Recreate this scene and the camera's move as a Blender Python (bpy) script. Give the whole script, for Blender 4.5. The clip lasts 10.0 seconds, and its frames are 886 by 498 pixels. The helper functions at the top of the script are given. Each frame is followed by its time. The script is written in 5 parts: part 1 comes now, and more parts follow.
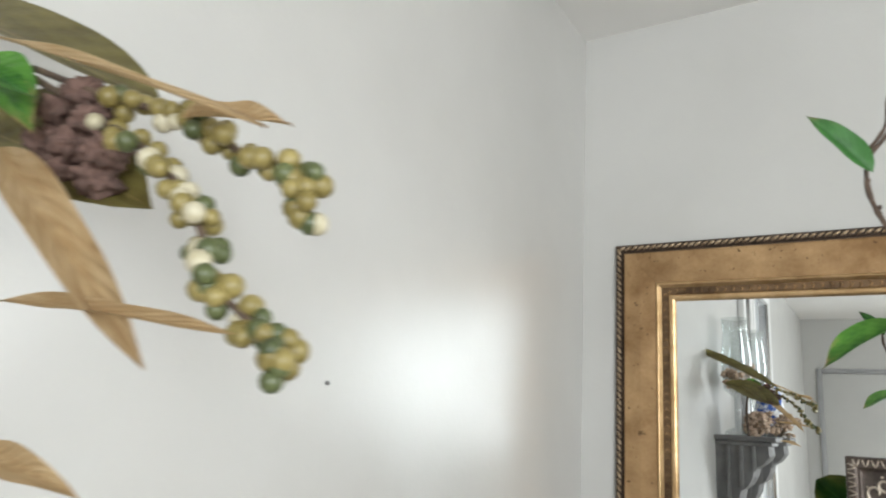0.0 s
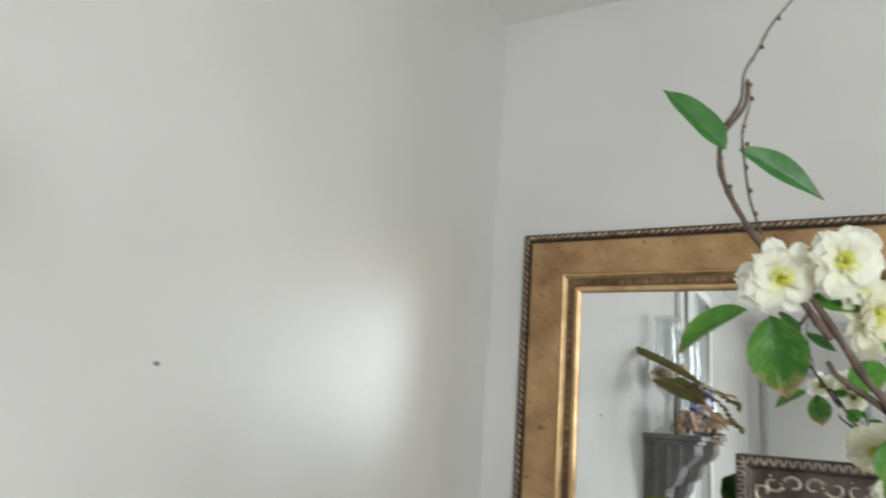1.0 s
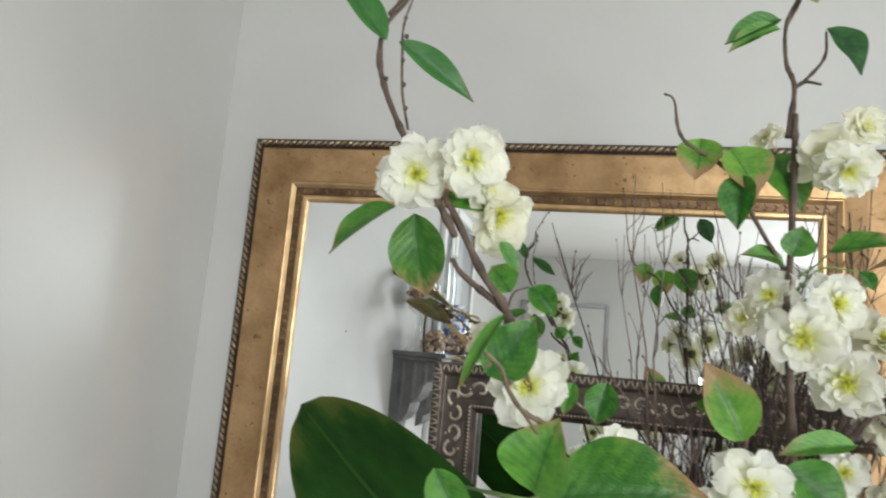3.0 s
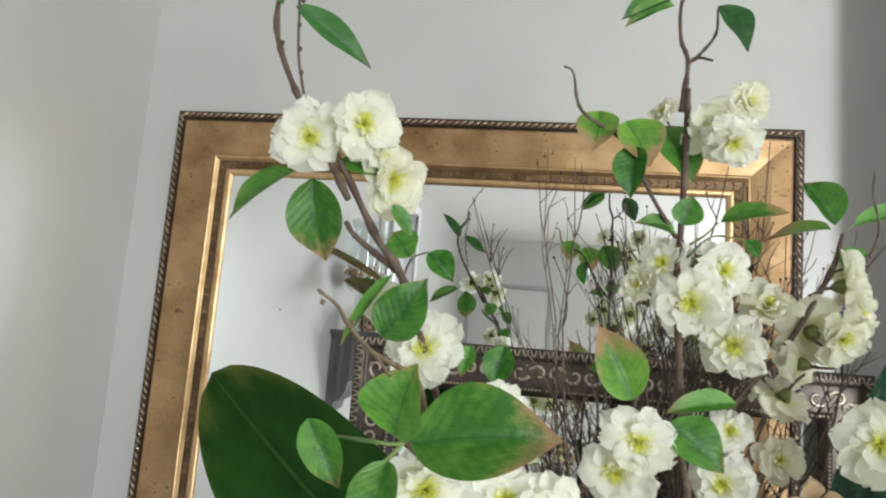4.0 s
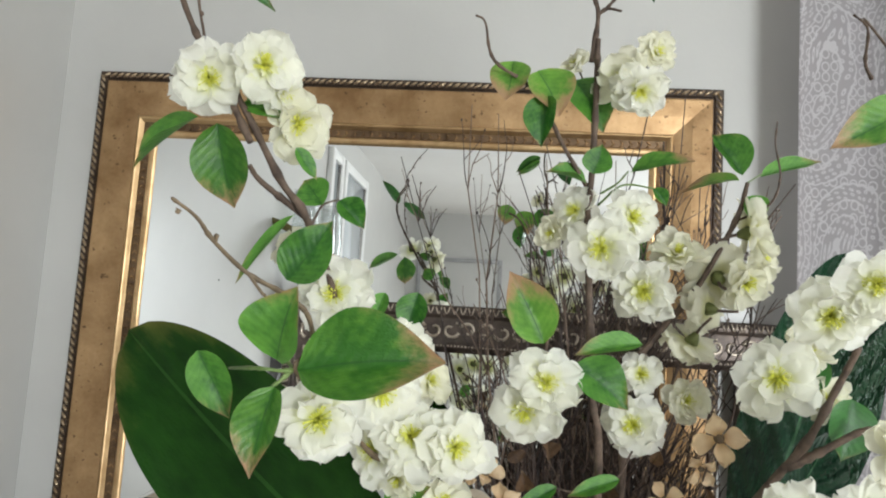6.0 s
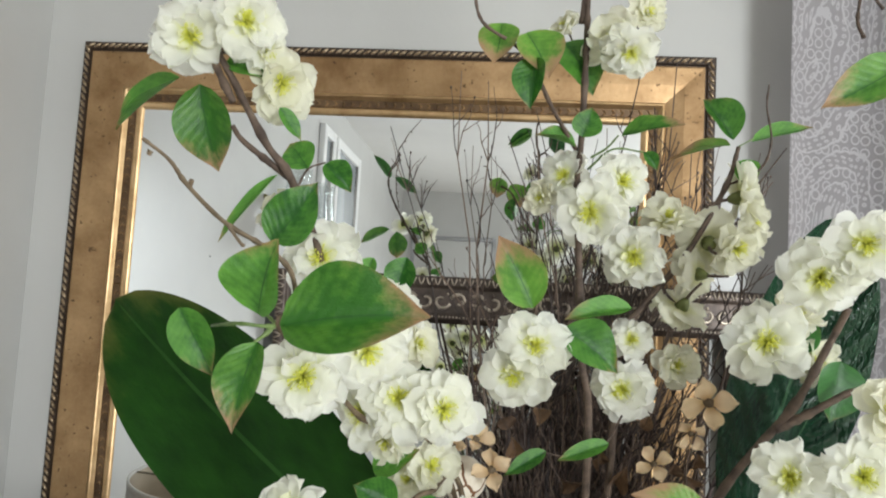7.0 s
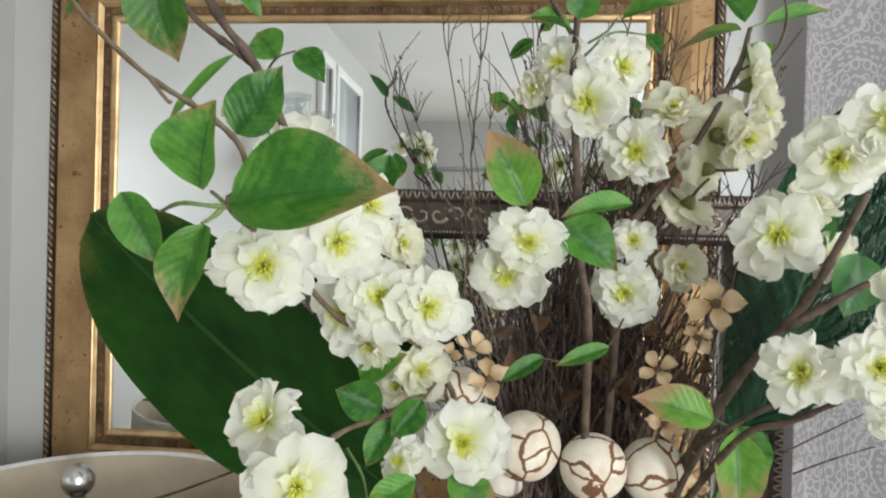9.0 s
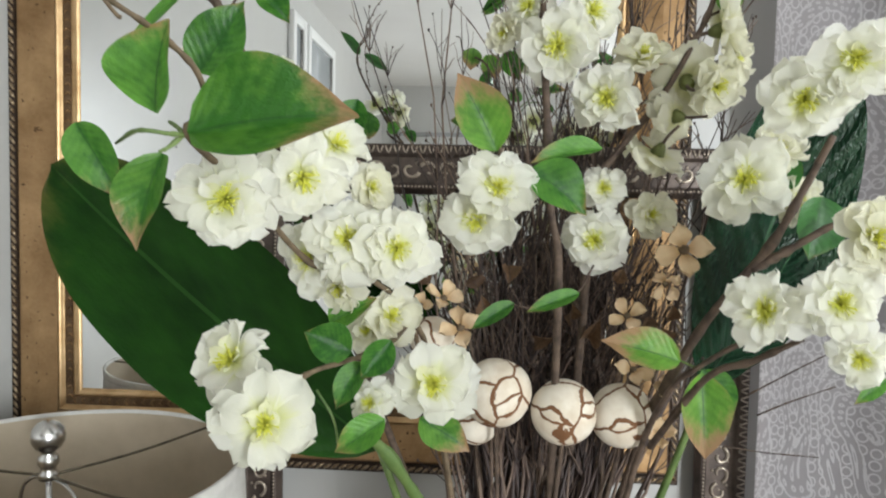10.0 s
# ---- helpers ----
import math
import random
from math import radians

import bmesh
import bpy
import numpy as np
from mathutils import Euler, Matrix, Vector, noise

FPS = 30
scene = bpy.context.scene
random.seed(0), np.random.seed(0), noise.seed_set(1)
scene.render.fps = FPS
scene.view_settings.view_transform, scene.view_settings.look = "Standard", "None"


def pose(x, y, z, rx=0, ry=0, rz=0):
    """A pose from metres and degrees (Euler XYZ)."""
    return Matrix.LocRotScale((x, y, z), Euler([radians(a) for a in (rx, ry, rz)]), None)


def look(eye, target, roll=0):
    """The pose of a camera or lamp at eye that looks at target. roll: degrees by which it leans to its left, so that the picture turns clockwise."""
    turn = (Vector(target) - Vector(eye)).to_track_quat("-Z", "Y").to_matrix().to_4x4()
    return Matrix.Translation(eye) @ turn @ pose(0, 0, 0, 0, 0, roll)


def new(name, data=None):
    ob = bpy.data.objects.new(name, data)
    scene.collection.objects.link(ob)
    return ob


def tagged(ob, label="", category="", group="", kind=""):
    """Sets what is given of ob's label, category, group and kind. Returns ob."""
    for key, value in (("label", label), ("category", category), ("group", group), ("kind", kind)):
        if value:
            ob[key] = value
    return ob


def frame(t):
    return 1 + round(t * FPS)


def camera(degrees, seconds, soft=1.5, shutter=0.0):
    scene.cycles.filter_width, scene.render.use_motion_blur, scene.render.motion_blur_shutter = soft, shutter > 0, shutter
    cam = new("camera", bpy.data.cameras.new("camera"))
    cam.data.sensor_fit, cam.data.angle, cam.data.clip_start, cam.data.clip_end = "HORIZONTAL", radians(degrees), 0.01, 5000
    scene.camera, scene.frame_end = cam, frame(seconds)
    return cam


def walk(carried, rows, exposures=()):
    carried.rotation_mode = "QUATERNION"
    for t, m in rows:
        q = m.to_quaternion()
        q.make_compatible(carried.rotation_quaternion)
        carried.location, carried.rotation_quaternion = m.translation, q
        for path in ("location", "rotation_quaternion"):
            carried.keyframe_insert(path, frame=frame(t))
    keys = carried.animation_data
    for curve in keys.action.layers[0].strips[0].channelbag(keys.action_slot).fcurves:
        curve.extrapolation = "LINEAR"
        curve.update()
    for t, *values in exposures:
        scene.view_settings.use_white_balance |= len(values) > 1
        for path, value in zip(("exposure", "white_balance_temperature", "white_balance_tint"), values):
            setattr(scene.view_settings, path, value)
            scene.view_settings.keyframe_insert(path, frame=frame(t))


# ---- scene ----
cam = camera(64.4, 10.0, soft=2.0, shutter=0.5)
METRES, EYE, TILT, LEAN, TURN = 0.6, 1.6, 0.0, 0.0, 32.5
ROWS = [
    (0.0, 0.0, 0.0, 0.0, -0.77, 13.18, -3.31),
    (0.5, 0.1645, 0.0263, 0.0041, -0.59, 13.71, -4.01),
    (1.0, 0.238, 0.0898, -0.0038, -3.57, 13.15, -4.24),
    (1.5, 0.2645, 0.1701, -0.0103, -11.52, 11.94, -3.71),
    (2.0, 0.3397, 0.169, -0.0036, -14.39, 10.87, -3.2),
    (2.5, 0.4401, 0.1249, -0.0192, -17.1, 9.76, -4.07),
    (3.0, 0.4989, 0.1146, -0.0327, -20.09, 8.57, -4.96),
    (4.5, 0.6064, 0.0466, -0.0726, -25.33, 7.44, -4.28),
    (5.0, 0.6191, 0.032, -0.0824, -26.42, 7.05, -4.23),
    (5.5, 0.6359, 0.029, -0.0973, -27.08, 6.57, -3.91),
    (7.0, 0.666, 0.0347, -0.1371, -27.98, 4.55, -3.2),
    (7.5, 0.6821, 0.0483, -0.157, -27.41, 3.15, -2.86),
    (8.0, 0.7029, 0.0621, -0.1684, -26.8, 1.7, -2.43),
    (8.5, 0.7231, 0.0778, -0.1793, -26.49, 0.47, -2.16),
    (9.0, 0.7444, 0.089, -0.1965, -27.0, -0.69, -1.61),
    (9.5, 0.7442, 0.0829, -0.2135, -27.95, -1.88, -1.78),
    (10.0, 0.7572, 0.0877, -0.2341, -28.93, -3.22, -1.25),
]
walk(cam, [(t, pose(0, 0, EYE, TILT, LEAN, TURN) @ pose(METRES * x, METRES * y, METRES * z, 90 + pitch, roll, yaw)) for t, x, y, z, yaw, pitch, roll in ROWS],
     exposures=((0.0, 0.05), (0.5, -0.09), (1.0, -0.16), (2.0, -0.18), (3.0, -0.15), (4.5, -0.13), (5.5, -0.15), (7.0, -0.18), (8.5, -0.20), (10.0, -0.20)))

# ---- light ----
scene.cycles.blur_glossy = 0.0
world = bpy.data.worlds.new("sky")
scene.world = world
world.use_nodes = True
sky = world.node_tree.nodes.new("ShaderNodeTexSky")
sky.sky_type, sky.sun_disc, sky.sun_elevation, sky.sun_rotation = "NISHITA", False, radians(35), radians(60)
world.node_tree.links.new(sky.outputs[0], world.node_tree.nodes["Background"].inputs[0])
world.node_tree.nodes["Background"].inputs[1].default_value = 0.1


def window_light(name, m, width, height, watts, colour):
    data = bpy.data.lights.new(name, "AREA")
    data.shape, data.size, data.size_y, data.energy, data.color = "RECTANGLE", width, height, watts, colour
    ob = new(name, data)
    ob.matrix_world = m
    return ob


# daylight in the window behind the camera
window_light("window_daylight", look((2.9, -3.38, 1.5), (2.9, 0.0, 1.5)), 1.3, 1.9, 245, (0.915, 0.965, 0.985))
# daylight in the window beside the curtain
window_light("window_daylight", look((2.7, 1.53, 1.6), (2.7, 0.0, 1.6)), 1.5, 1.4, 88, (0.915, 0.965, 0.985))


# ---- materials ----
def nodes_of(name):
    m = bpy.data.materials.new(name)
    m.use_nodes = True
    t = m.node_tree
    return m, t, t.nodes["Principled BSDF"], t.links


def ramp(t, fac, stops):
    r = t.nodes.new("ShaderNodeValToRGB")
    e = r.color_ramp.elements
    e[0].position, e[0].color = stops[0][0], (*stops[0][1], 1)
    e[1].position, e[1].color = stops[1][0], (*stops[1][1], 1)
    for p, c in stops[2:]:
        e.new(p).color = (*c, 1)
    t.links.new(fac, r.inputs[0])
    return r.outputs[0]


def noise_tex(t, scale, detail=4, where="Object", rough=0.6):
    c = t.nodes.new("ShaderNodeTexCoord")
    n = t.nodes.new("ShaderNodeTexNoise")
    n.inputs["Scale"].default_value, n.inputs["Detail"].default_value, n.inputs["Roughness"].default_value = scale, detail, rough
    t.links.new(c.outputs[where], n.inputs["Vector"])
    return n.outputs["Fac"]


def math_node(t, op, a, b=0.0, c=0.0):
    n = t.nodes.new("ShaderNodeMath")
    n.operation = op
    for i, v in enumerate((a, b, c)):
        if isinstance(v, (int, float)):
            n.inputs[i].default_value = v
        else:
            t.links.new(v, n.inputs[i])
    return n.outputs[0]


def blend(t, fac, a, b, mode="MIX"):
    n = t.nodes.new("ShaderNodeMix")
    n.data_type, n.blend_type = "RGBA", mode
    for i, v in ((0, fac), (6, a), (7, b)):
        if isinstance(v, (int, float)):
            n.inputs[i].default_value = v
        elif isinstance(v, tuple):
            n.inputs[i].default_value = (*v, 1)
        else:
            t.links.new(v, n.inputs[i])
    return n.outputs[2]


def bump(t, bsdf, height, strength, distance):
    b = t.nodes.new("ShaderNodeBump")
    b.inputs["Strength"].default_value, b.inputs["Distance"].default_value = strength, distance
    t.links.new(height, b.inputs["Height"])
    t.links.new(b.outputs[0], bsdf.inputs["Normal"])


def mottled(name, a, b, scale, rough=0.5, metal=0.0, fine=180, relief=0.0004, spread=(0.35, 0.65), rough_b=None):
    """Two tones mixed by a coarse noise, with fine relief and a varied gloss."""
    m, t, p, l = nodes_of(name)
    coarse = noise_tex(t, scale)
    l.new(ramp(t, coarse, ((spread[0], a), (spread[1], b))), p.inputs["Base Color"])
    p.inputs["Metallic"].default_value = metal
    lo, hi = rough, rough if rough_b is None else rough_b
    l.new(math_node(t, "MULTIPLY_ADD", noise_tex(t, scale * 3), hi - lo, lo), p.inputs["Roughness"])
    bump(t, p, noise_tex(t, fine, 3), 0.5, relief)
    return m


def leaf_material(name, deep, light, edge, edge_from, gloss, through_light, rib_tone=(0.02, 0.09, 0.015), relief=0.10, vein_part=0.35):
    """Dyed leaf: veins across, paler midrib, edge and tip tinted; u runs along the leaf and v across it."""
    m, t, p, l = nodes_of(name)
    uv = t.nodes.new("ShaderNodeUVMap")
    s = t.nodes.new("ShaderNodeSeparateXYZ")
    l.new(uv.outputs[0], s.inputs[0])
    u, v = s.outputs[0], s.outputs[1]
    off = math_node(t, "ABSOLUTE", math_node(t, "SUBTRACT", v, 0.5))
    vein = math_node(t, "SINE", math_node(t, "MULTIPLY", math_node(t, "SUBTRACT", u, math_node(t, "MULTIPLY", off, 0.55)), 58.0))
    info = t.nodes.new("ShaderNodeObjectInfo")
    blotch = noise_tex(t, 4.5, 4)
    speck = noise_tex(t, 32, 3)
    tone = math_node(t, "ADD", math_node(t, "MULTIPLY", blotch, 0.9), math_node(t, "MULTIPLY_ADD", info.outputs["Random"], 0.4, -0.25))
    tone = math_node(t, "ADD", tone, math_node(t, "MULTIPLY", speck, 0.12))
    tone = math_node(t, "ADD", tone, math_node(t, "MULTIPLY", math_node(t, "SUBTRACT", math_node(t, "POWER", off, 0.6), 0.45), 0.32))
    tone = math_node(t, "ADD", tone, math_node(t, "MULTIPLY", vein, 0.03))
    body = ramp(t, tone, ((0.2, deep), (0.75, light)))
    rib = math_node(t, "LESS_THAN", off, 0.013)
    body = blend(t, math_node(t, "MULTIPLY", rib, 0.8), body, rib_tone)
    rim = math_node(t, "ADD", math_node(t, "MULTIPLY", math_node(t, "POWER", off, 2.0), 1.1), math_node(t, "MULTIPLY", math_node(t, "POWER", u, 2.0), 0.75))
    rim = math_node(t, "ADD", rim, math_node(t, "MULTIPLY_ADD", blotch, 0.9, -0.45))
    rim = math_node(t, "ADD", rim, math_node(t, "MULTIPLY_ADD", speck, 0.2, -0.1))
    rim = math_node(t, "ADD", rim, math_node(t, "MULTIPLY_ADD", info.outputs["Random"], 0.24, -0.12))
    mask = t.nodes.new("ShaderNodeMapRange")
    mask.interpolation_type = "SMOOTHSTEP"
    mask.inputs[1].default_value, mask.inputs[2].default_value = edge_from, edge_from + 0.46
    l.new(rim, mask.inputs[0])
    body = blend(t, math_node(t, "MULTIPLY", mask.outputs[0], 0.9), body, edge)
    l.new(body, p.inputs["Base Color"])
    p.inputs["Roughness"].default_value = gloss
    bump(t, p, math_node(t, "ADD", math_node(t, "MULTIPLY", vein, vein_part), math_node(t, "MULTIPLY", noise_tex(t, 40, 2), 1.8)), relief, 0.012)
    tr = t.nodes.new("ShaderNodeBsdfTranslucent")
    l.new(body, tr.inputs[0])
    mix = t.nodes.new("ShaderNodeMixShader")
    mix.inputs[0].default_value = through_light
    l.new(p.outputs[0], mix.inputs[1])
    l.new(tr.outputs[0], mix.inputs[2])
    l.new(mix.outputs[0], t.nodes["Material Output"].inputs[0])
    return m


def petal_material(name, heart, body, through_light=0.3):
    m, t, p, l = nodes_of(name)
    uv = t.nodes.new("ShaderNodeUVMap")
    s = t.nodes.new("ShaderNodeSeparateXYZ")
    l.new(uv.outputs[0], s.inputs[0])
    streak = t.nodes.new("ShaderNodeTexNoise")
    streak.inputs["Scale"].default_value = 9
    mp = t.nodes.new("ShaderNodeMapping")
    mp.inputs["Scale"].default_value = (0.6, 4, 1)
    l.new(uv.outputs[0], mp.inputs[0])
    l.new(mp.outputs[0], streak.inputs["Vector"])
    fac = math_node(t, "ADD", s.outputs[0], math_node(t, "MULTIPLY_ADD", streak.outputs[0], 0.3, -0.15))
    info = t.nodes.new("ShaderNodeObjectInfo")
    col = ramp(t, fac, ((0.10, heart), (0.52, body)))
    col = blend(t, math_node(t, "MULTIPLY", info.outputs["Random"], 0.4), col, (0.93, 0.93, 0.80), "MULTIPLY")
    l.new(col, p.inputs["Base Color"])
    p.inputs["Roughness"].default_value = 0.75
    bump(t, p, streak.outputs[0], 0.3, 0.03)
    tr = t.nodes.new("ShaderNodeBsdfTranslucent")
    l.new(col, tr.inputs[0])
    mix = t.nodes.new("ShaderNodeMixShader")
    mix.inputs[0].default_value = through_light
    l.new(p.outputs[0], mix.inputs[1])
    l.new(tr.outputs[0], mix.inputs[2])
    l.new(mix.outputs[0], t.nodes["Material Output"].inputs[0])
    return m


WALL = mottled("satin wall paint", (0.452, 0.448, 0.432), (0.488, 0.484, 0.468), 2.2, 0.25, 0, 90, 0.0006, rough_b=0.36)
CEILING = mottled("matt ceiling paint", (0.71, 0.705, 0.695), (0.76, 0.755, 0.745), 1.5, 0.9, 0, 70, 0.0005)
# the floor is out of view; its pale tone is invented to bounce light upward
FLOOR = mottled("pale bounce floor", (0.26, 0.22, 0.17), (0.36, 0.31, 0.25), 5, 0.4)
def flecked_gold():
    """Worn gold leaf: brown and gold clouds with small dark flecks."""
    m, t, p, l = nodes_of("aged gold leaf")
    cloud = ramp(t, noise_tex(t, 13, 6), ((0.3, (0.26, 0.155, 0.072)), (0.66, (0.50, 0.335, 0.18))))
    grain = noise_tex(t, 150, 3)
    cloud = blend(t, math_node(t, "MULTIPLY", grain, 0.5), cloud, (0.55, 0.40, 0.24), "MULTIPLY")
    fleck = t.nodes.new("ShaderNodeMapRange")
    fleck.inputs[1].default_value, fleck.inputs[2].default_value = 0.66, 0.72
    l.new(noise_tex(t, 95, 2), fleck.inputs[0])
    l.new(blend(t, math_node(t, "MULTIPLY", fleck.outputs[0], 0.8), cloud, (0.06, 0.032, 0.015)), p.inputs["Base Color"])
    p.inputs["Metallic"].default_value = 0.75
    l.new(math_node(t, "MULTIPLY_ADD", noise_tex(t, 30), 0.25, 0.28), p.inputs["Roughness"])
    bump(t, p, grain, 0.5, 0.0007)
    return m


GOLD = flecked_gold()
GOLD_BRIGHT = mottled("burnished gold leaf", (0.42, 0.265, 0.125), (0.64, 0.44, 0.24), 20, 0.24, 0.92, 260, 0.0003, (0.3, 0.6), 0.40)
GOLD_DARK = mottled("dark antique gold", (0.10, 0.055, 0.025), (0.34, 0.21, 0.10), 30, 0.38, 0.8, 200, 0.0005, (0.35, 0.62))
ROPE_GOLD = mottled("tarnished champagne gold", (0.20, 0.135, 0.075), (0.52, 0.41, 0.28), 45, 0.28, 0.85, 200, 0.0004)
BED_BROWN = mottled("brown toned gilding", (0.085, 0.050, 0.027), (0.20, 0.125, 0.065), 30, 0.42, 0.6)
UMBER = mottled("umber groove", (0.035, 0.022, 0.014), (0.07, 0.045, 0.03), 30, 0.5, 0.3)
BRONZE = mottled("dark bronze", (0.055, 0.042, 0.036), (0.13, 0.10, 0.085), 24, 0.36, 0.55, 200, 0.0006, (0.35, 0.65), 0.5)
PEWTER = mottled("rubbed champagne relief", (0.36, 0.30, 0.24), (0.62, 0.54, 0.45), 40, 0.32, 0.6, 240, 0.0004)
CHROME = mottled("brushed nickel", (0.60, 0.59, 0.58), (0.72, 0.71, 0.70), 60, 0.26, 1.0, 300, 0.0001)
BARK = mottled("brown bark", (0.045, 0.028, 0.02), (0.125, 0.085, 0.06), 60, 0.75, 0, 300, 0.0012)
BARK_PALE = mottled("olive bark", (0.09, 0.064, 0.038), (0.18, 0.13, 0.08), 60, 0.75, 0, 300, 0.001)


def twig_material():
    """Dry twig bark: every twig has its own tone between purple black and tan."""
    m, t, p, l = nodes_of("dry twig")
    geo = t.nodes.new("ShaderNodeNewGeometry")
    tone = math_node(t, "ADD", math_node(t, "MULTIPLY", geo.outputs["Random Per Island"], 0.8), math_node(t, "MULTIPLY", noise_tex(t, 40, 3), 0.3))
    l.new(ramp(t, tone, ((0.12, (0.020, 0.013, 0.013)), (1.0, (0.21, 0.145, 0.105)), (0.6, (0.075, 0.048, 0.040)))), p.inputs["Base Color"])
    p.inputs["Roughness"].default_value = 0.55
    bump(t, p, noise_tex(t, 300, 3), 0.5, 0.0006)
    return m


TWIG = twig_material()
STALK = mottled("green stalk", (0.07, 0.13, 0.03), (0.14, 0.21, 0.06), 30, 0.5)
CALYX = mottled("green calyx", (0.09, 0.12, 0.03), (0.16, 0.17, 0.05), 60, 0.6)
STAMEN = mottled("yellow stamen", (0.60, 0.66, 0.05), (0.86, 0.82, 0.15), 30, 0.7)
PETAL = petal_material("cream silk petal", (0.86, 0.89, 0.42), (0.95, 0.95, 0.895), 0.55)
PETAL_INNER = petal_material("cream silk inner petal", (0.80, 0.84, 0.13), (0.94, 0.945, 0.72), 0.5)
PETAL_OLD = petal_material("ivory silk petal", (0.78, 0.78, 0.42), (0.90, 0.89, 0.77), 0.5)
TAN_PETAL = petal_material("tan wood shaving", (0.60, 0.38, 0.19), (0.82, 0.63, 0.42), 0.25)
LEAF = leaf_material("silk leaf", (0.018, 0.105, 0.012), (0.125, 0.34, 0.044), (0.34, 0.21, 0.10), 0.50, 0.36, 0.28, relief=0.16)
LEAF_DEEP = leaf_material("deep green silk leaf", (0.010, 0.060, 0.012), (0.045, 0.17, 0.035), (0.16, 0.13, 0.06), 0.62, 0.42, 0.2)
LEAF_RED = leaf_material("blushed silk leaf", (0.030, 0.13, 0.014), (0.16, 0.37, 0.048), (0.40, 0.22, 0.13), 0.28, 0.36, 0.28, relief=0.16)
BANANA = leaf_material("large glossy leaf", (0.001, 0.010, 0.001), (0.012, 0.058, 0.005), (0.09, 0.09, 0.02), 0.68, 0.4, 0.05, (0.02, 0.07, 0.012), 0.12)
BANANA.node_tree.nodes["Principled BSDF"].inputs["Specular IOR Level"].default_value = 0.14
DARK_LEAF = leaf_material("dark waxy leaf", (0.004, 0.026, 0.012), (0.014, 0.058, 0.026), (0.05, 0.12, 0.06), 1.1, 0.22, 0.04, (0.05, 0.12, 0.06), 0.55, 1.0)
DRY_LEAF = leaf_material("dry olive leaf", (0.085, 0.068, 0.02), (0.22, 0.19, 0.06), (0.26, 0.20, 0.07), 0.95, 0.4, 0.2, (0.2, 0.15, 0.06))
BROWN_LEAF = leaf_material("brown dry leaf", (0.05, 0.025, 0.012), (0.16, 0.09, 0.045), (0.25, 0.16, 0.08), 0.7, 0.6, 0.2, (0.04, 0.02, 0.01))
STRAW = leaf_material("straw blade", (0.44, 0.29, 0.14), (0.70, 0.54, 0.33), (0.20, 0.11, 0.06), 0.62, 0.7, 0.3, (0.45, 0.32, 0.17), 0.5, 1.0)
BERRY_GOLD = mottled("olive gold berry", (0.16, 0.125, 0.035), (0.29, 0.235, 0.085), 40, 0.38)
BERRY_GREEN = mottled("dark green berry", (0.05, 0.065, 0.025), (0.11, 0.13, 0.05), 40, 0.35)
BERRY_PALE = mottled("pale berry", (0.40, 0.36, 0.24), (0.58, 0.54, 0.42), 40, 0.5)
SHADE_CLOTH = mottled("white linen", (0.66, 0.65, 0.62), (0.74, 0.73, 0.70), 60, 0.9, 0, 700, 0.0006)
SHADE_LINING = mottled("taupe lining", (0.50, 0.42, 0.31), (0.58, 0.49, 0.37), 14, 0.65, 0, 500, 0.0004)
WIRE = mottled("dull wire", (0.10, 0.085, 0.06), (0.2, 0.17, 0.12), 40, 0.4, 0.8)
TABLE_WOOD = mottled("dark table wood", (0.05, 0.03, 0.02), (0.10, 0.06, 0.04), 9, 0.3)
CERAMIC = mottled("white ceramic", (0.74, 0.73, 0.70), (0.80, 0.79, 0.77), 12, 0.15)
WHITE_WOOD = mottled("white gloss wood", (0.72, 0.72, 0.71), (0.77, 0.77, 0.76), 6, 0.3)
GREY_WOOD = mottled("grey painted wood", (0.11, 0.108, 0.108), (0.18, 0.178, 0.178), 8, 0.55)
BLUE_CHINA = mottled("blue and white china", (0.72, 0.74, 0.78), (0.04, 0.10, 0.38), 28, 0.12, 0, 90, 0.0001, (0.44, 0.54))
DRIED = mottled("dried flower heads", (0.30, 0.20, 0.14), (0.56, 0.44, 0.34), 30, 0.85)
FROSTED = mottled("pale grey glass", (0.52, 0.55, 0.57), (0.60, 0.63, 0.65), 3, 0.08)
DRY_BLOOM = mottled("faded mauve bloom", (0.05, 0.028, 0.022), (0.17, 0.10, 0.082), 60, 0.85)
PALE_GREY = mottled("pale grey gloss wood", (0.27, 0.27, 0.275), (0.33, 0.33, 0.335), 6, 0.35)


def thin_glass():
    m, t, p, l = nodes_of("clear thin glass")
    clear = t.nodes.new("ShaderNodeBsdfTransparent")
    clear.inputs[0].default_value = (0.93, 0.95, 0.95, 1)
    shine = t.nodes.new("ShaderNodeBsdfGlossy")
    shine.inputs["Roughness"].default_value = 0.04
    mix = t.nodes.new("ShaderNodeMixShader")
    mix.inputs[0].default_value = 0.16
    l.new(clear.outputs[0], mix.inputs[1])
    l.new(shine.outputs[0], mix.inputs[2])
    l.new(mix.outputs[0], t.nodes["Material Output"].inputs[0])
    return m


GLASS = thin_glass()
MIRROR, _t, _p, _l = nodes_of("mirror silver")
_p.inputs["Base Color"].default_value, _p.inputs["Metallic"].default_value, _p.inputs["Roughness"].default_value = (0.82, 0.84, 0.845, 1), 1.0, 0.0
# emission for the stand-in of the bright patch across the room
GLOW_WHITE, _t, _p, _l = nodes_of("glowing white drum")
_p.inputs["Base Color"].default_value = (0.8, 0.8, 0.78, 1)
_p.inputs["Emission Color"].default_value, _p.inputs["Emission Strength"].default_value = (1.0, 0.97, 0.9, 1), 5.0


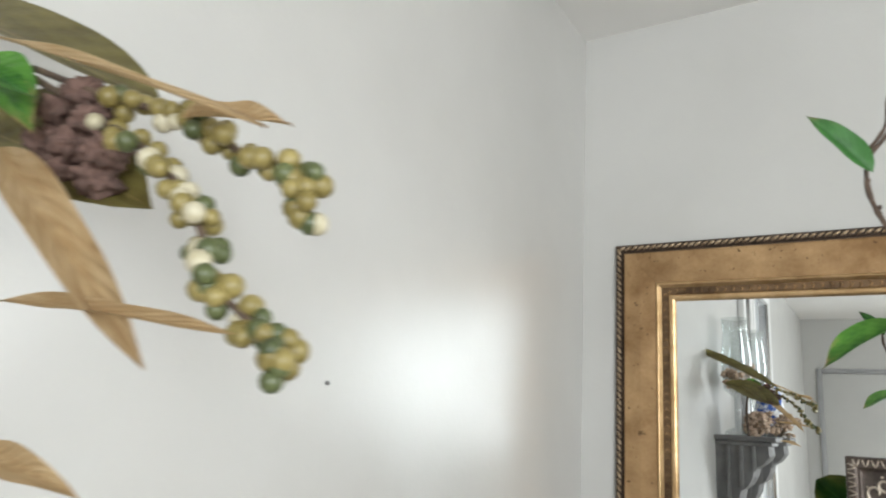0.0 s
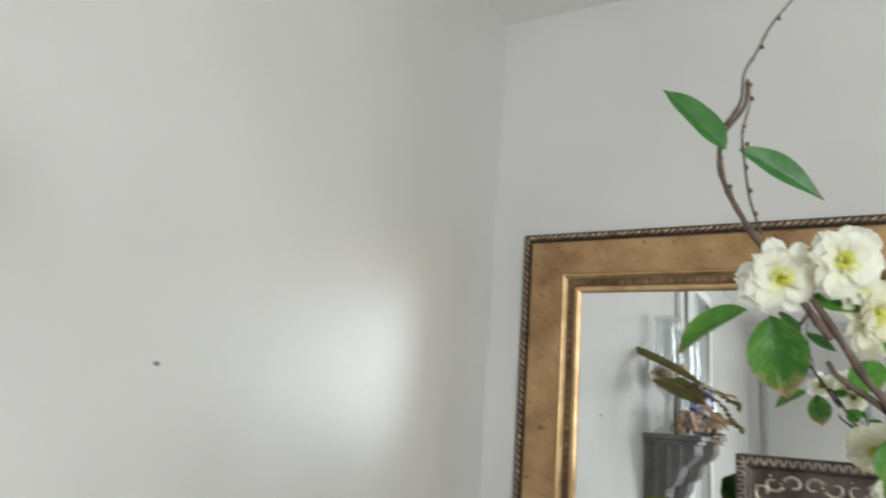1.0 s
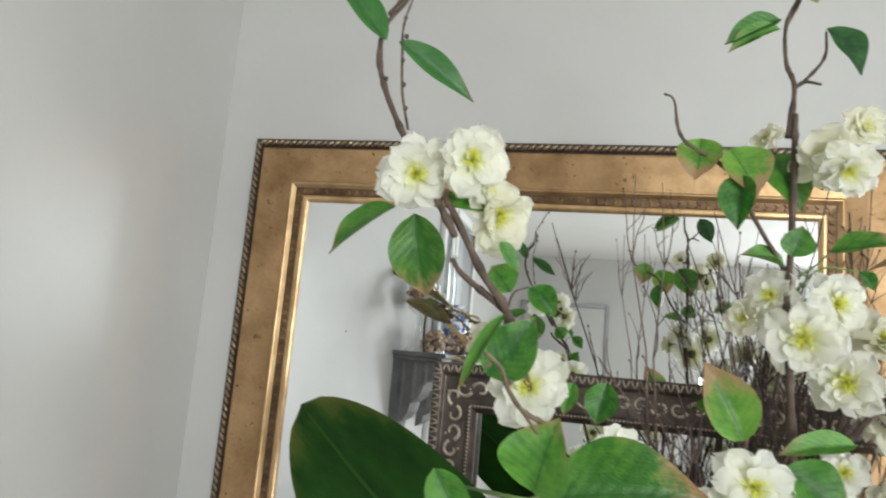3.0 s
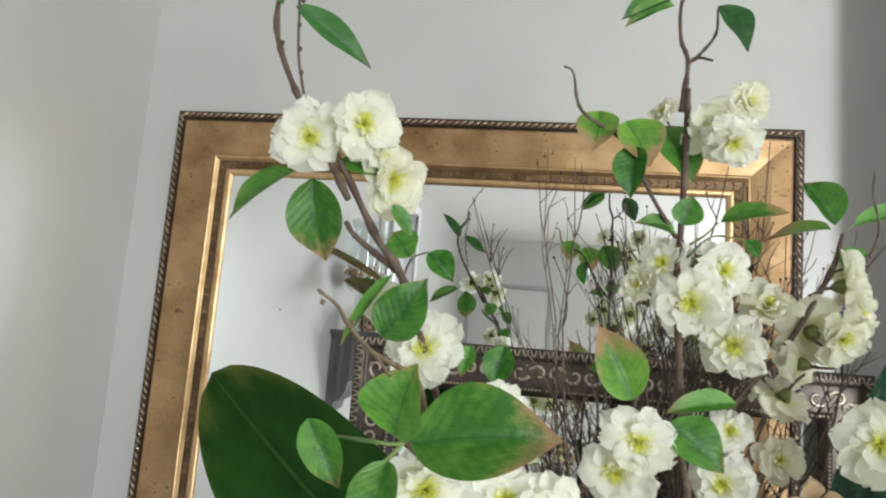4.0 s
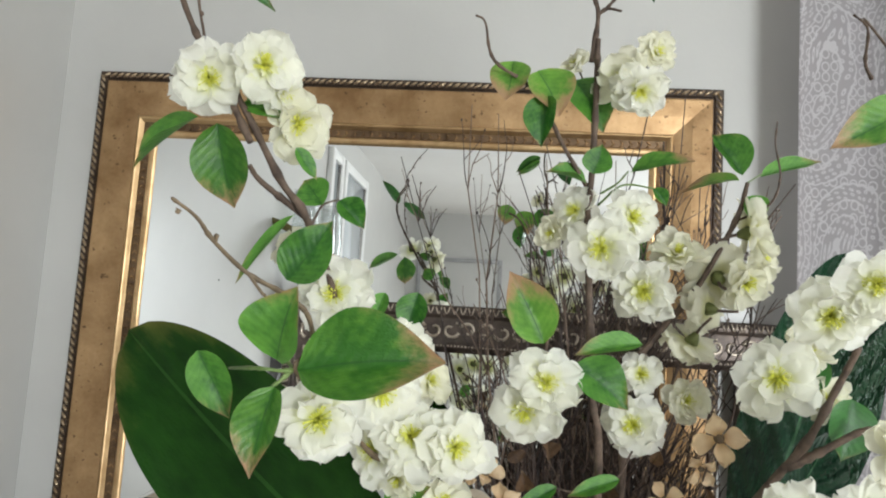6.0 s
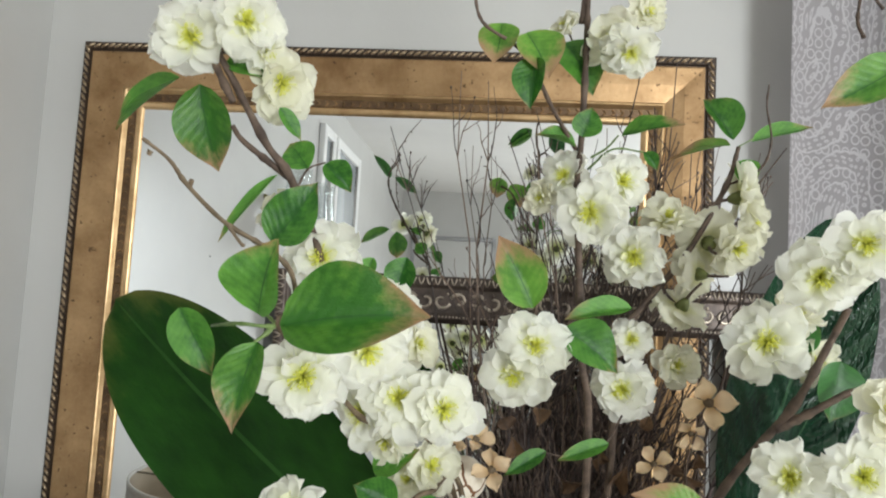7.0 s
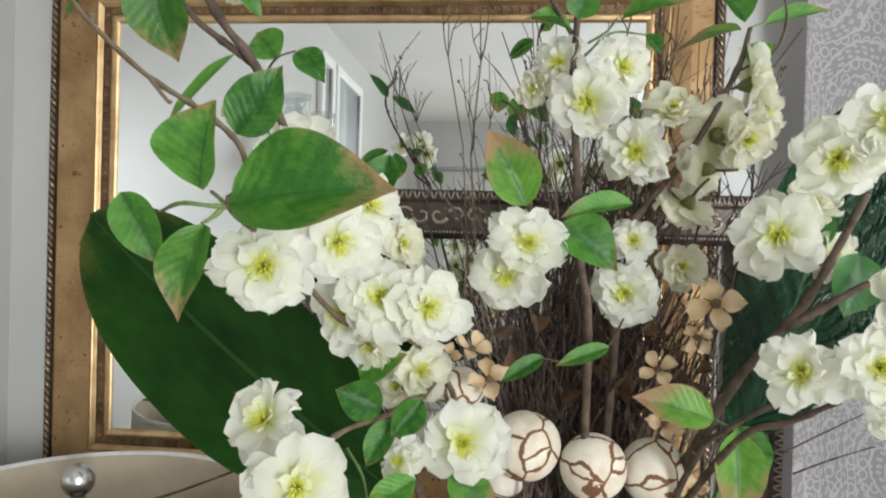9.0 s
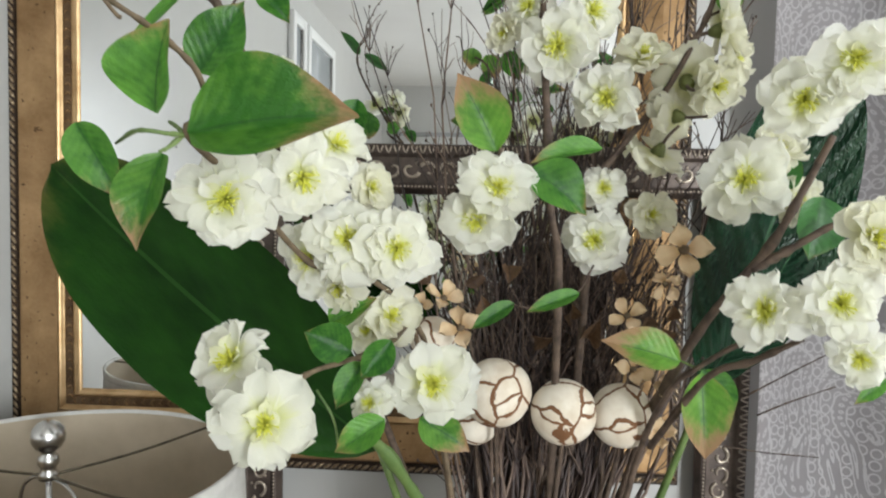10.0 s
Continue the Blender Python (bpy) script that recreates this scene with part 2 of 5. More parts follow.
def ball_material():
    """Cream papery ball with brown torn seams."""
    m, t, p, l = nodes_of("papery ball")
    c = t.nodes.new("ShaderNodeTexCoord")
    n = t.nodes.new("ShaderNodeTexNoise")
    n.inputs["Scale"].default_value, n.inputs["Detail"].default_value = 55, 5
    l.new(c.outputs["Object"], n.inputs["Vector"])
    warp = t.nodes.new("ShaderNodeVectorMath")
    warp.operation = "MULTIPLY_ADD"
    warp.inputs[1].default_value = (0.012, 0.012, 0.012)
    l.new(n.outputs["Color"], warp.inputs[0])
    l.new(c.outputs["Object"], warp.inputs[2])
    v = t.nodes.new("ShaderNodeTexVoronoi")
    v.feature = "DISTANCE_TO_EDGE"
    v.inputs["Scale"].default_value = 23
    l.new(warp.outputs[0], v.inputs["Vector"])
    seam = math_node(t, "LESS_THAN", v.outputs["Distance"], 0.036)
    paper = ramp(t, noise_tex(t, 26, 6), ((0.3, (0.60, 0.50, 0.38)), (0.62, (0.80, 0.74, 0.64))))
    l.new(blend(t, seam, paper, (0.17, 0.075, 0.03)), p.inputs["Base Color"])
    p.inputs["Roughness"].default_value = 0.8
    bump(t, p, math_node(t, "SUBTRACT", n.outputs["Fac"], math_node(t, "MULTIPLY", seam, 1.5)), 0.6, 0.0015)
    return m


BALL = ball_material()


def curtain_material():
    """Grey cloth printed with pale paisley bands: rings of stretched cells, dotted strips and scallops."""
    m, t, p, l = nodes_of("grey paisley cloth")
    uv = t.nodes.new("ShaderNodeUVMap")
    n = t.nodes.new("ShaderNodeTexNoise")
    n.inputs["Scale"].default_value, n.inputs["Detail"].default_value = 5, 1
    l.new(uv.outputs[0], n.inputs["Vector"])
    warp = t.nodes.new("ShaderNodeVectorMath")
    warp.operation = "MULTIPLY_ADD"
    warp.inputs[1].default_value = (0.20, 0.24, 0)
    l.new(n.outputs["Color"], warp.inputs[0])
    l.new(uv.outputs[0], warp.inputs[2])
    mp = t.nodes.new("ShaderNodeMapping")
    mp.inputs["Scale"].default_value = (6.2, 3.6, 1)
    l.new(warp.outputs[0], mp.inputs[0])
    big = t.nodes.new("ShaderNodeTexVoronoi")
    big.inputs["Scale"].default_value, big.inputs["Randomness"].default_value = 1.0, 0.5
    big.voronoi_dimensions = "2D"
    l.new(mp.outputs[0], big.inputs["Vector"])
    d = math_node(t, "MULTIPLY", big.outputs["Distance"], 7.5)
    scallop = t.nodes.new("ShaderNodeTexVoronoi")
    scallop.voronoi_dimensions = "2D"
    scallop.inputs["Scale"].default_value, scallop.inputs["Randomness"].default_value = 50, 0.3
    l.new(uv.outputs[0], scallop.inputs["Vector"])
    sd = scallop.outputs["Distance"]
    d = math_node(t, "ADD", d, math_node(t, "MULTIPLY", sd, 0.22))
    ring = math_node(t, "FRACT", d)
    line = math_node(t, "LESS_THAN", math_node(t, "ABSOLUTE", math_node(t, "SUBTRACT", ring, 0.5)), 0.075)
    dots = t.nodes.new("ShaderNodeTexVoronoi")
    dots.voronoi_dimensions = "2D"
    dots.inputs["Scale"].default_value, dots.inputs["Randomness"].default_value = 76, 0.25
    l.new(warp.outputs[0], dots.inputs["Vector"])
    dd = dots.outputs["Distance"]
    small = math_node(t, "MULTIPLY", math_node(t, "LESS_THAN", dd, 0.30), math_node(t, "GREATER_THAN", dd, 0.09))
    odd = math_node(t, "LESS_THAN", math_node(t, "PINGPONG", math_node(t, "FLOOR", math_node(t, "ADD", d, 0.5)), 1.0), 0.5)
    petals = math_node(t, "MULTIPLY", math_node(t, "LESS_THAN", math_node(t, "ABSOLUTE", math_node(t, "SUBTRACT", sd, 0.38)), 0.07), math_node(t, "SUBTRACT", 1.0, odd))
    pale = math_node(t, "MINIMUM", math_node(t, "ADD", math_node(t, "ADD", line, math_node(t, "MULTIPLY", small, odd)), petals), 1.0)
    ground = ramp(t, noise_tex(t, 3), ((0.3, (0.43, 0.408, 0.425)), (0.7, (0.48, 0.456, 0.473))))
    l.new(blend(t, math_node(t, "MULTIPLY", pale, 0.8), ground, (0.80, 0.785, 0.80)), p.inputs["Base Color"])
    p.inputs["Roughness"].default_value = 0.85
    weave = noise_tex(t, 900, 1)
    bump(t, p, weave, 0.4, 0.0005)
    tr = t.nodes.new("ShaderNodeBsdfTranslucent")
    tr.inputs[0].default_value = (0.62, 0.60, 0.61, 1)
    mix = t.nodes.new("ShaderNodeMixShader")
    mix.inputs[0].default_value = 0.3
    l.new(p.outputs[0], mix.inputs[1])
    l.new(tr.outputs[0], mix.inputs[2])
    l.new(mix.outputs[0], t.nodes["Material Output"].inputs[0])
    return m


CURTAIN = curtain_material()


# ---- mesh helpers ----
def mesh_of(name, bm, material, smooth=True):
    data = bpy.data.meshes.new(name)
    bm.normal_update()
    bm.to_mesh(data)
    bm.free()
    for f in data.polygons:
        f.use_smooth = smooth
    if material:
        data.materials.append(material)
    return data


def part(name, bm, material, parent=None, label="", smooth=True, m=None):
    """Links a bmesh as one mesh object under a thing or part; its vertices are in world metres unless m is given."""
    ob = new(name, mesh_of(name, bm, material, smooth))
    return put_under(ob, parent, label, m)


def put_under(ob, parent, label="", m=None):
    if parent:
        ob.parent = parent
        base = origin_of(parent)
        ob.matrix_basis = base.inverted() @ (m if m is not None else Matrix.Identity(4))
    elif m is not None:
        ob.matrix_basis = m
    if label:
        ob["label"] = label
    return ob


def origin_of(ob):
    m = ob.matrix_basis.copy()
    while ob.parent:
        ob = ob.parent
        m = ob.matrix_basis @ m
    return m


def thing(name, at, label, category, group="", kind=""):
    ob = new(name)
    ob.empty_display_size = 0.02
    ob.matrix_basis = Matrix.Translation(at)
    return tagged(ob, label, category, group, kind)


def box(bm, x0, x1, y0, y1, z0, z1, bevel=0.0):
    r = bmesh.ops.create_cube(bm, size=1.0)
    for v in r["verts"]:
        v.co = Vector(((x0 + x1) / 2 + v.co.x * (x1 - x0), (y0 + y1) / 2 + v.co.y * (y1 - y0), (z0 + z1) / 2 + v.co.z * (z1 - z0)))
    if bevel:
        bmesh.ops.bevel(bm, geom=list({e for v in r["verts"] for e in v.link_edges}), offset=bevel, segments=2, profile=0.5, affect="EDGES")
    return bm


def boxed(*a):
    return box(bmesh.new(), *a)


def smooth_line(points, steps=6):
    """Catmull-Rom through the points."""
    p = [Vector(q) for q in points]
    p = [2 * p[0] - p[1]] + p + [2 * p[-1] - p[-2]]
    out = []
    for i in range(1, len(p) - 2):
        a, b, c, d = p[i - 1], p[i], p[i + 1], p[i + 2]
        for k in range(steps):
            s = k / steps
            out.append(0.5 * (2 * b + (c - a) * s + (2 * a - 5 * b + 4 * c - d) * s * s + (3 * b - a - 3 * c + d) * s ** 3))
    out.append(p[-2])
    return out


def tube(bm, line, r0, r1, sides=7, knob=0.0, rng=None):
    """A tapered tube along a line, with swellings where knob is given."""
    rings = []
    up = Vector((0.31, 0.77, 0.55))
    for i, c in enumerate(line):
        d = (line[min(i + 1, len(line) - 1)] - line[max(i - 1, 0)]).normalized()
        a = d.cross(up).normalized()
        b = d.cross(a)
        r = r0 + (r1 - r0) * i / max(1, len(line) - 1)
        if knob and rng:
            r *= 1 + (knob if rng.random() < 0.16 else rng.uniform(-0.1, 0.1))
        rings.append([bm.verts.new(c + (a * math.cos(q) + b * math.sin(q)) * r) for q in (2 * math.pi * k / sides for k in range(sides))])
    for p, q in zip(rings, rings[1:]):
        for k in range(sides):
            bm.faces.new((p[k], p[(k + 1) % sides], q[(k + 1) % sides], q[k]))
    bm.faces.new(rings[0][::-1])
    bm.faces.new(rings[-1])
    return bm


def lathe(bm, profile, at, sides=32):
    """Turns a profile of (radius, height) about a vertical axis at the place given."""
    rings = [[bm.verts.new((at[0] + r * math.cos(2 * math.pi * k / sides), at[1] + r * math.sin(2 * math.pi * k / sides), at[2] + h)) for k in range(sides)] for r, h in profile]
    for p, q in zip(rings, rings[1:]):
        for k in range(sides):
            bm.faces.new((p[k], p[(k + 1) % sides], q[(k + 1) % sides], q[k]))
    return bm


def blob(bm, at, r, squash=(1, 1, 1), sub=2, rough=0.0, rng=None):
    made = bmesh.ops.create_icosphere(bm, subdivisions=sub, radius=1.0)["verts"]
    for v in made:
        k = 1 + (rng.uniform(-rough, rough) if rng else 0)
        v.co = Vector(at) + Vector((v.co.x * squash[0], v.co.y * squash[1], v.co.z * squash[2])) * r * k
    return bm


# ---- the room ----
def setting(name, bm, material, label, category):
    return tagged(part(name, bm, material, smooth=False), label, category, kind="structure")


X0, X1, Y0, Y1, ZC = -0.575, 4.0, -3.4, 1.508, 2.52
setting("floor", boxed(X0 - 0.1, X1 + 0.1, Y0 - 0.1, 1.9, -0.1, 0.0), FLOOR, "unseen floor, made pale to bounce light up", "floor")
setting("ceiling", boxed(X0 - 0.1, X1 + 0.1, Y0 - 0.1, 1.9, ZC, ZC + 0.1), CEILING, "plain matt white ceiling", "ceiling")
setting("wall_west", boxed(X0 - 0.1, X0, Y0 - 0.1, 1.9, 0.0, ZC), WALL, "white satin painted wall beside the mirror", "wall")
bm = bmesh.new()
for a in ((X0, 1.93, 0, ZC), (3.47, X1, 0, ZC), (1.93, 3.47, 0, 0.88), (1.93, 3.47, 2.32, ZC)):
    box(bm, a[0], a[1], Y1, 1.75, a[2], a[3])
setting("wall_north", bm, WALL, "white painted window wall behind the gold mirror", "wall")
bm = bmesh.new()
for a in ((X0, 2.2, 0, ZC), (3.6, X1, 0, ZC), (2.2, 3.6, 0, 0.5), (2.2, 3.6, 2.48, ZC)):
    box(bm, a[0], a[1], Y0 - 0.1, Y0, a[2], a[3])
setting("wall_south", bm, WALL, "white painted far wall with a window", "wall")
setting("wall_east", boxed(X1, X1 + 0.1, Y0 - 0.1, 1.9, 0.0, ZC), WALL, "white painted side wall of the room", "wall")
door = tagged(part("door_1", boxed(-0.44, 0.24, Y0 + 0.001, Y0 + 0.02, 0.005, 2.085, 0.003), WALL), "white flush door in the far wall", "door", kind="structure")
bm = bmesh.new()
for a in ((-0.475, -0.44, 0, 2.12), (0.24, 0.275, 0, 2.12), (-0.44, 0.24, 2.087, 2.12)):
    box(bm, a[0], a[1], Y0 + 0.001, Y0 + 0.03, a[2], a[3], 0.003)
part("door_frame", bm, PALE_GREY, door)


# ---- framed mirrors ----
def rail_bm(rect, y, profile, side):
    """One mitred rail of a frame: rect is x0, x1, z0, z1; profile is (inset, height towards the room) from outside to inside."""
    x0, x1, z0, z1 = rect
    bm = bmesh.new()
    rows = []
    for d, h in profile:
        a, b, c, e = (x0 + d, z0 + d), (x1 - d, z0 + d), (x1 - d, z1 - d), (x0 + d, z1 - d)
        p, q = {"bottom": (a, b), "right": (b, c), "top": (c, e), "left": (e, a)}[side]
        rows.append([bm.verts.new((p[0] + (q[0] - p[0]) * s, y - h, p[1] + (q[1] - p[1]) * s)) for s in (0, 1)])
    for p, q in zip(rows, rows[1:]):
        bm.faces.new((p[0], p[1], q[1], q[0]))
    bmesh.ops.recalc_face_normals(bm, faces=bm.faces)
    return bm


def along(rect, inset, side, step):
    """Evenly spaced places along one rail, with the rail's direction."""
    x0, x1, z0, z1 = rect[0] + inset, rect[1] - inset, rect[2] + inset, rect[3] - inset
    p, q = {"bottom": ((x0, z0), (x1, z0)), "right": ((x1, z0), (x1, z1)), "top": ((x1, z1), (x0, z1)), "left": ((x0, z1), (x0, z0))}[side]
    v = Vector((q[0] - p[0], 0, q[1] - p[1]))
    n = max(2, round(v.length / step))
    return [(Vector((p[0], 0, p[1])) + v * ((i + 0.5) / n), v.normalized()) for i in range(n)]


def gold_mirror():
    rect, y = (-0.495, 0.693, 0.995, 1.987), Y1
    root = thing("wall_mirror", (0.099, Y1, 0.995), "large rectangular mirror in a wide antique gold frame", "mirror")
    bands = (("outer_edge", UMBER, ((0, 0), (0, 0.012), (0.003, 0.015), (0.0145, 0.015), (0.016, 0.010), (0.021, 0.010))),
             ("flat", GOLD, ((0.019, 0.009), (0.021, 0.0185), (0.024, 0.0195), (0.055, 0.0175), (0.088, 0.0125))),
             ("ridge", GOLD_BRIGHT, ((0.087, 0.010), (0.088, 0.0155), (0.0905, 0.0175), (0.093, 0.0165), (0.0955, 0.012), (0.0985, 0.0115), (0.099, 0.0075))),
             ("ornament_bed", BED_BROWN, ((0.099, 0.0085), (0.113, 0.0075), (0.114, 0.006))),
             ("inner_lip", GOLD_BRIGHT, ((0.1135, 0.004), (0.1145, 0.0105), (0.117, 0.0115), (0.1295, 0.0035), (0.1295, 0.0))))
    for side in ("top", "bottom", "left", "right"):
        rail = part("frame_rail", rail_bm(rect, y, ((0, 0), (0.002, 0.008), (0.12, 0.003), (0.129, 0.0)), side), UMBER, root)
        for name, mat_, prof in bands:
            part(name, rail_bm(rect, y, prof, side), mat_, rail, smooth=name in ("ridge", "inner_lip"))
        bm = bmesh.new()
        for c, d in along(rect, 0.0085, side, 0.0135):
            across = Vector((-d.z, 0, d.x))
            lean = (d * 0.86 + across * 0.5).normalized()
            m = Matrix.Translation((c.x, y - 0.0155, c.z)) @ Vector((1, 0, 0)).rotation_difference(lean).to_matrix().to_4x4() @ Matrix.Diagonal((0.0098, 0.0036, 0.0030, 1))
            bmesh.ops.create_icosphere(bm, subdivisions=1, radius=1.0, matrix=m)
        tagged(part("rope_edge", bm, ROPE_GOLD, rail, "rope-twist gold beading"), kind="stuff")
        bm = bmesh.new()
        for c, d in along(rect, 0.1065, side, 0.016):
            across = Vector((-d.z, 0, d.x))
            for s in (-1, 1):
                lean = (d * 0.8 + across * 0.6 * s).normalized()
                m = Matrix.Translation((c.x + across.x * 0.0026 * s, y - 0.0085, c.z + across.z * 0.0026 * s)) @ Vector((1, 0, 0)).rotation_difference(lean).to_matrix().to_4x4() @ Matrix.Diagonal((0.0058, 0.0022, 0.0017, 1))
                bmesh.ops.create_icosphere(bm, subdivisions=1, radius=1.0, matrix=m)
        tagged(part("leaf_ornament", bm, GOLD_DARK, rail, "small leaf ornament"), kind="stuff")
    part("glass", boxed(rect[0] + 0.12, rect[1] - 0.12, y - 0.0045, y - 0.0015, rect[2] + 0.12, rect[3] - 0.12), MIRROR, root, "clear silvered mirror glass", smooth=False)
    return root


def bronze_frame():
    """An ornate frame without glass that stands in front of the mirror's lower part."""
    rect, y = (-0.074, 0.797, 0.76, 1.568), 1.482
    root = thing("ornate_frame", (0.36, y, 0.76), "ornate dark bronze empty frame with scrollwork leaning before mirror", "picture frame")
    prof = ((0, 0), (0, 0.012), (0.002, 0.016), (0.017, 0.018), (0.019, 0.012), (0.024, 0.011), (0.045, 0.0135), (0.063, 0.011), (0.066, 0.012), (0.068, 0.018), (0.074, 0.018), (0.076, 0.013), (0.083, 0.009), (0.083, 0.0), (0, 0))
    rng = random.Random(4)
    for side in ("top", "bottom", "left", "right"):
        rail = part("frame_rail", rail_bm(rect, y, prof, side), BRONZE, root)
        bm = bmesh.new()
        for c, d in along(rect, 0.0095, side, 0.0145):
            across = Vector((-d.z, 0, d.x))
            for s in (-1, 1):
                line = [Vector((c.x, y - 0.0185, c.z)) + d * (0.0008 * s) + across * 0.006, Vector((c.x, y - 0.0195, c.z)) + d * (0.0026 * s) + across * 0.002, Vector((c.x, y - 0.0185, c.z)) + d * (0.0052 * s) - across * 0.006]
                tube(bm, line, 0.0011, 0.0015, 5)
        tagged(part("arch_border", bm, PEWTER, rail, "pale arched border"), kind="stuff")
        bm = bmesh.new()
        flip = 1
        for c, d in along(rect, 0.043, side, 0.062):
            across = Vector((-d.z, 0, d.x)) * flip
            for s in (-1, 1):
                line = []
                for k in range(15):
                    a = k / 14
                    ang = a * 4.9 + 0.3
                    r = 0.0155 * (1 - 0.68 * a)
                    line.append(Vector((c.x, y - 0.0135 - 0.001 * a, c.z)) + d * s * (0.0155 - r * math.cos(ang)) + across * s * (r * math.sin(ang) * 0.95))
                tube(bm, line, 0.0034, 0.0020, 5)
            for k in range(3):
                q = Vector((c.x, y - 0.0125, c.z)) + d * rng.uniform(-0.025, 0.025) + across * (0.012 - 0.012 * k)
                blob(bm, q, 0.0028, (1, 0.6, 1), 1)
            flip = -flip
        tagged(part("scrollwork", bm, PEWTER, rail, "raised champagne scrollwork"), kind="stuff")
        bm = bmesh.new()
        for c, d in along(rect, 0.071, side, 0.0062):
            blob(bm, (c.x, y - 0.019, c.z), 0.0022, (1, 1, 1), 1)
        tagged(part("bead_row", bm, PEWTER, rail, "row of tiny beads"), kind="stuff")
    return root


gold_mirror()
bronze_frame()


# ---- curtain ----
def cloth_sheet(x0, x1, depth, nx, nz, u_scale):
    """An upright sheet whose distance from the wall is depth(x, z)."""
    bm = bmesh.new()
    uvl = bm.loops.layers.uv.new("UVMap")
    grid = [[bm.verts.new((x0 + (x1 - x0) * i / nx, depth(x0 + (x1 - x0) * i / nx, 0.03 + 2.44 * j / nz), 0.03 + 2.44 * j / nz)) for i in range(nx + 1)] for j in range(nz + 1)]
    for j in range(nz):
        for i in range(nx):
            f = bm.faces.new((grid[j][i], grid[j][i + 1], grid[j + 1][i + 1], grid[j + 1][i]))
            for lp, (p, q) in zip(f.loops, ((i, j), (i + 1, j), (i + 1, j + 1), (i, j + 1))):
                lp[uvl].uv = (p / nx * u_scale, 2.44 * q / nz)
    bmesh.ops.solidify(bm, geom=bm.faces, thickness=0.002)
    return bm


def fold_depth(x, z):
    return 1.425 + 0.026 * math.cos(2 * math.pi * (x - 0.90) / 0.27 + 0.4 * math.sin(z * 1.3)) + 0.008 * math.sin(x * 47 + z * 0.8)


def curtain():
    root = thing("curtain", (1.27, 1.43, 0.03), "grey curtain with white paisley print hanging in folds", "curtain")
    part("cloth", cloth_sheet(0.79, 1.75, fold_depth, 170, 24, 1.15), CURTAIN, root)
    part("rod", tube(bmesh.new(), [Vector((0.70, 1.43, 2.485)), Vector((1.9, 1.43, 2.485))], 0.012, 0.012, 12), CHROME, root)
    return root


curtain()


# ---- console table, lamp ----
def console():
    root = thing("console_table", (0.13, 1.2, 0.0), "dark wooden console table against the wall", "table")
    part("tabletop", boxed(-0.56, 0.80, 0.86, 1.50, 0.725, 0.757, 0.004), TABLE_WOOD, root)
    for x in (-0.52, 0.76):
        for y in (0.90, 1.46):
            part("leg", lathe(bmesh.new(), ((0.0, 0.0), (0.018, 0.0), (0.026, 0.5), (0.03, 0.724), (0.0, 0.724)), (x, y, 0.0), 12), TABLE_WOOD, root)
    return root


console()


def table_lamp(cx, cy, rim, radius):
    root = thing("table_lamp", (cx, cy, 0.757), "table lamp with white drum shade and silver ball finial", "lamp")
    low = rim - 0.30
    part("lamp_base", lathe(bmesh.new(), ((0.0, 0.0), (0.085, 0.0), (0.085, 0.015), (0.03, 0.03), (0.03, 0.05), (0.06, 0.09), (0.05, 0.13), (0.012, 0.155), (0.010, 0.20), (0.0, 0.20)), (cx, cy, 0.757)), CERAMIC, root)
    shade = part("shade", lathe(bmesh.new(), ((radius * 1.06, low - rim), (radius, 0.0), (radius - 0.0012, 0.0015), (radius - 0.0025, 0.0)), (cx, cy, rim), 96), SHADE_CLOTH, root, "white linen drum shade")
    part("lining", lathe(bmesh.new(), ((radius - 0.0026, 0.0), (radius * 1.06 - 0.003, low - rim)), (cx, cy, rim), 96), SHADE_LINING, shade, "taupe inner lining")
    part("rim_tape", lathe(bmesh.new(), ((radius + 0.0012, -0.010), (radius + 0.0012, 0.0015), (radius - 0.0035, 0.0025), (radius - 0.004, -0.004)), (cx, cy, rim), 96), SHADE_CLOTH, shade)
    hub = rim - 0.016
    for a in (0.95, 3.02, -0.45):
        d = Vector((math.cos(a), math.sin(a), 0))
        part("spider_arm", tube(bmesh.new(), smooth_line([Vector((cx, cy, hub)) + d * 0.012, Vector((cx, cy, hub + 0.001)) + d * radius * 0.5, Vector((cx, cy, rim - 0.004)) + d * (radius - 0.003)], 5), 0.0021, 0.0021, 8), WIRE, root, "thin wire spider arm")
    for s in (-1, 1):
        line = smooth_line([Vector((cx, cy, hub - 0.002)), Vector((cx + 0.034 * s, cy - 0.012 * s, hub - 0.010)), Vector((cx + 0.052 * s, cy - 0.018 * s, hub - 0.04)), Vector((cx + 0.058 * s, cy - 0.02 * s, hub - 0.13)), Vector((cx + 0.012 * s, cy - 0.004 * s, hub - 0.2))], 6)
        part("harp", tube(bmesh.new(), line, 0.0026, 0.0026, 8), CHROME, root, "bent steel harp")
    part("lamp_rod", tube(bmesh.new(), [Vector((cx, cy, 0.94)), Vector((cx, cy, hub))], 0.004, 0.004, 8), CHROME, root)
    fin = part("finial", lathe(bmesh.new(), ((0.0, -0.006), (0.012, -0.004), (0.0125, 0.004), (0.009, 0.008), (0.0095, 0.012), (0.0135, 0.018), (0.013, 0.026), (0.0085, 0.031), (0.010, 0.034), (0.016, 0.039), (0.0205, 0.047), (0.0215, 0.055), (0.0195, 0.064), (0.014, 0.071), (0.006, 0.0755), (0.0, 0.076)), (cx, cy, hub), 28), CHROME, root, "polished nickel ball finial")
    return root


table_lamp(-0.222, 1.178, 1.108, 0.252)


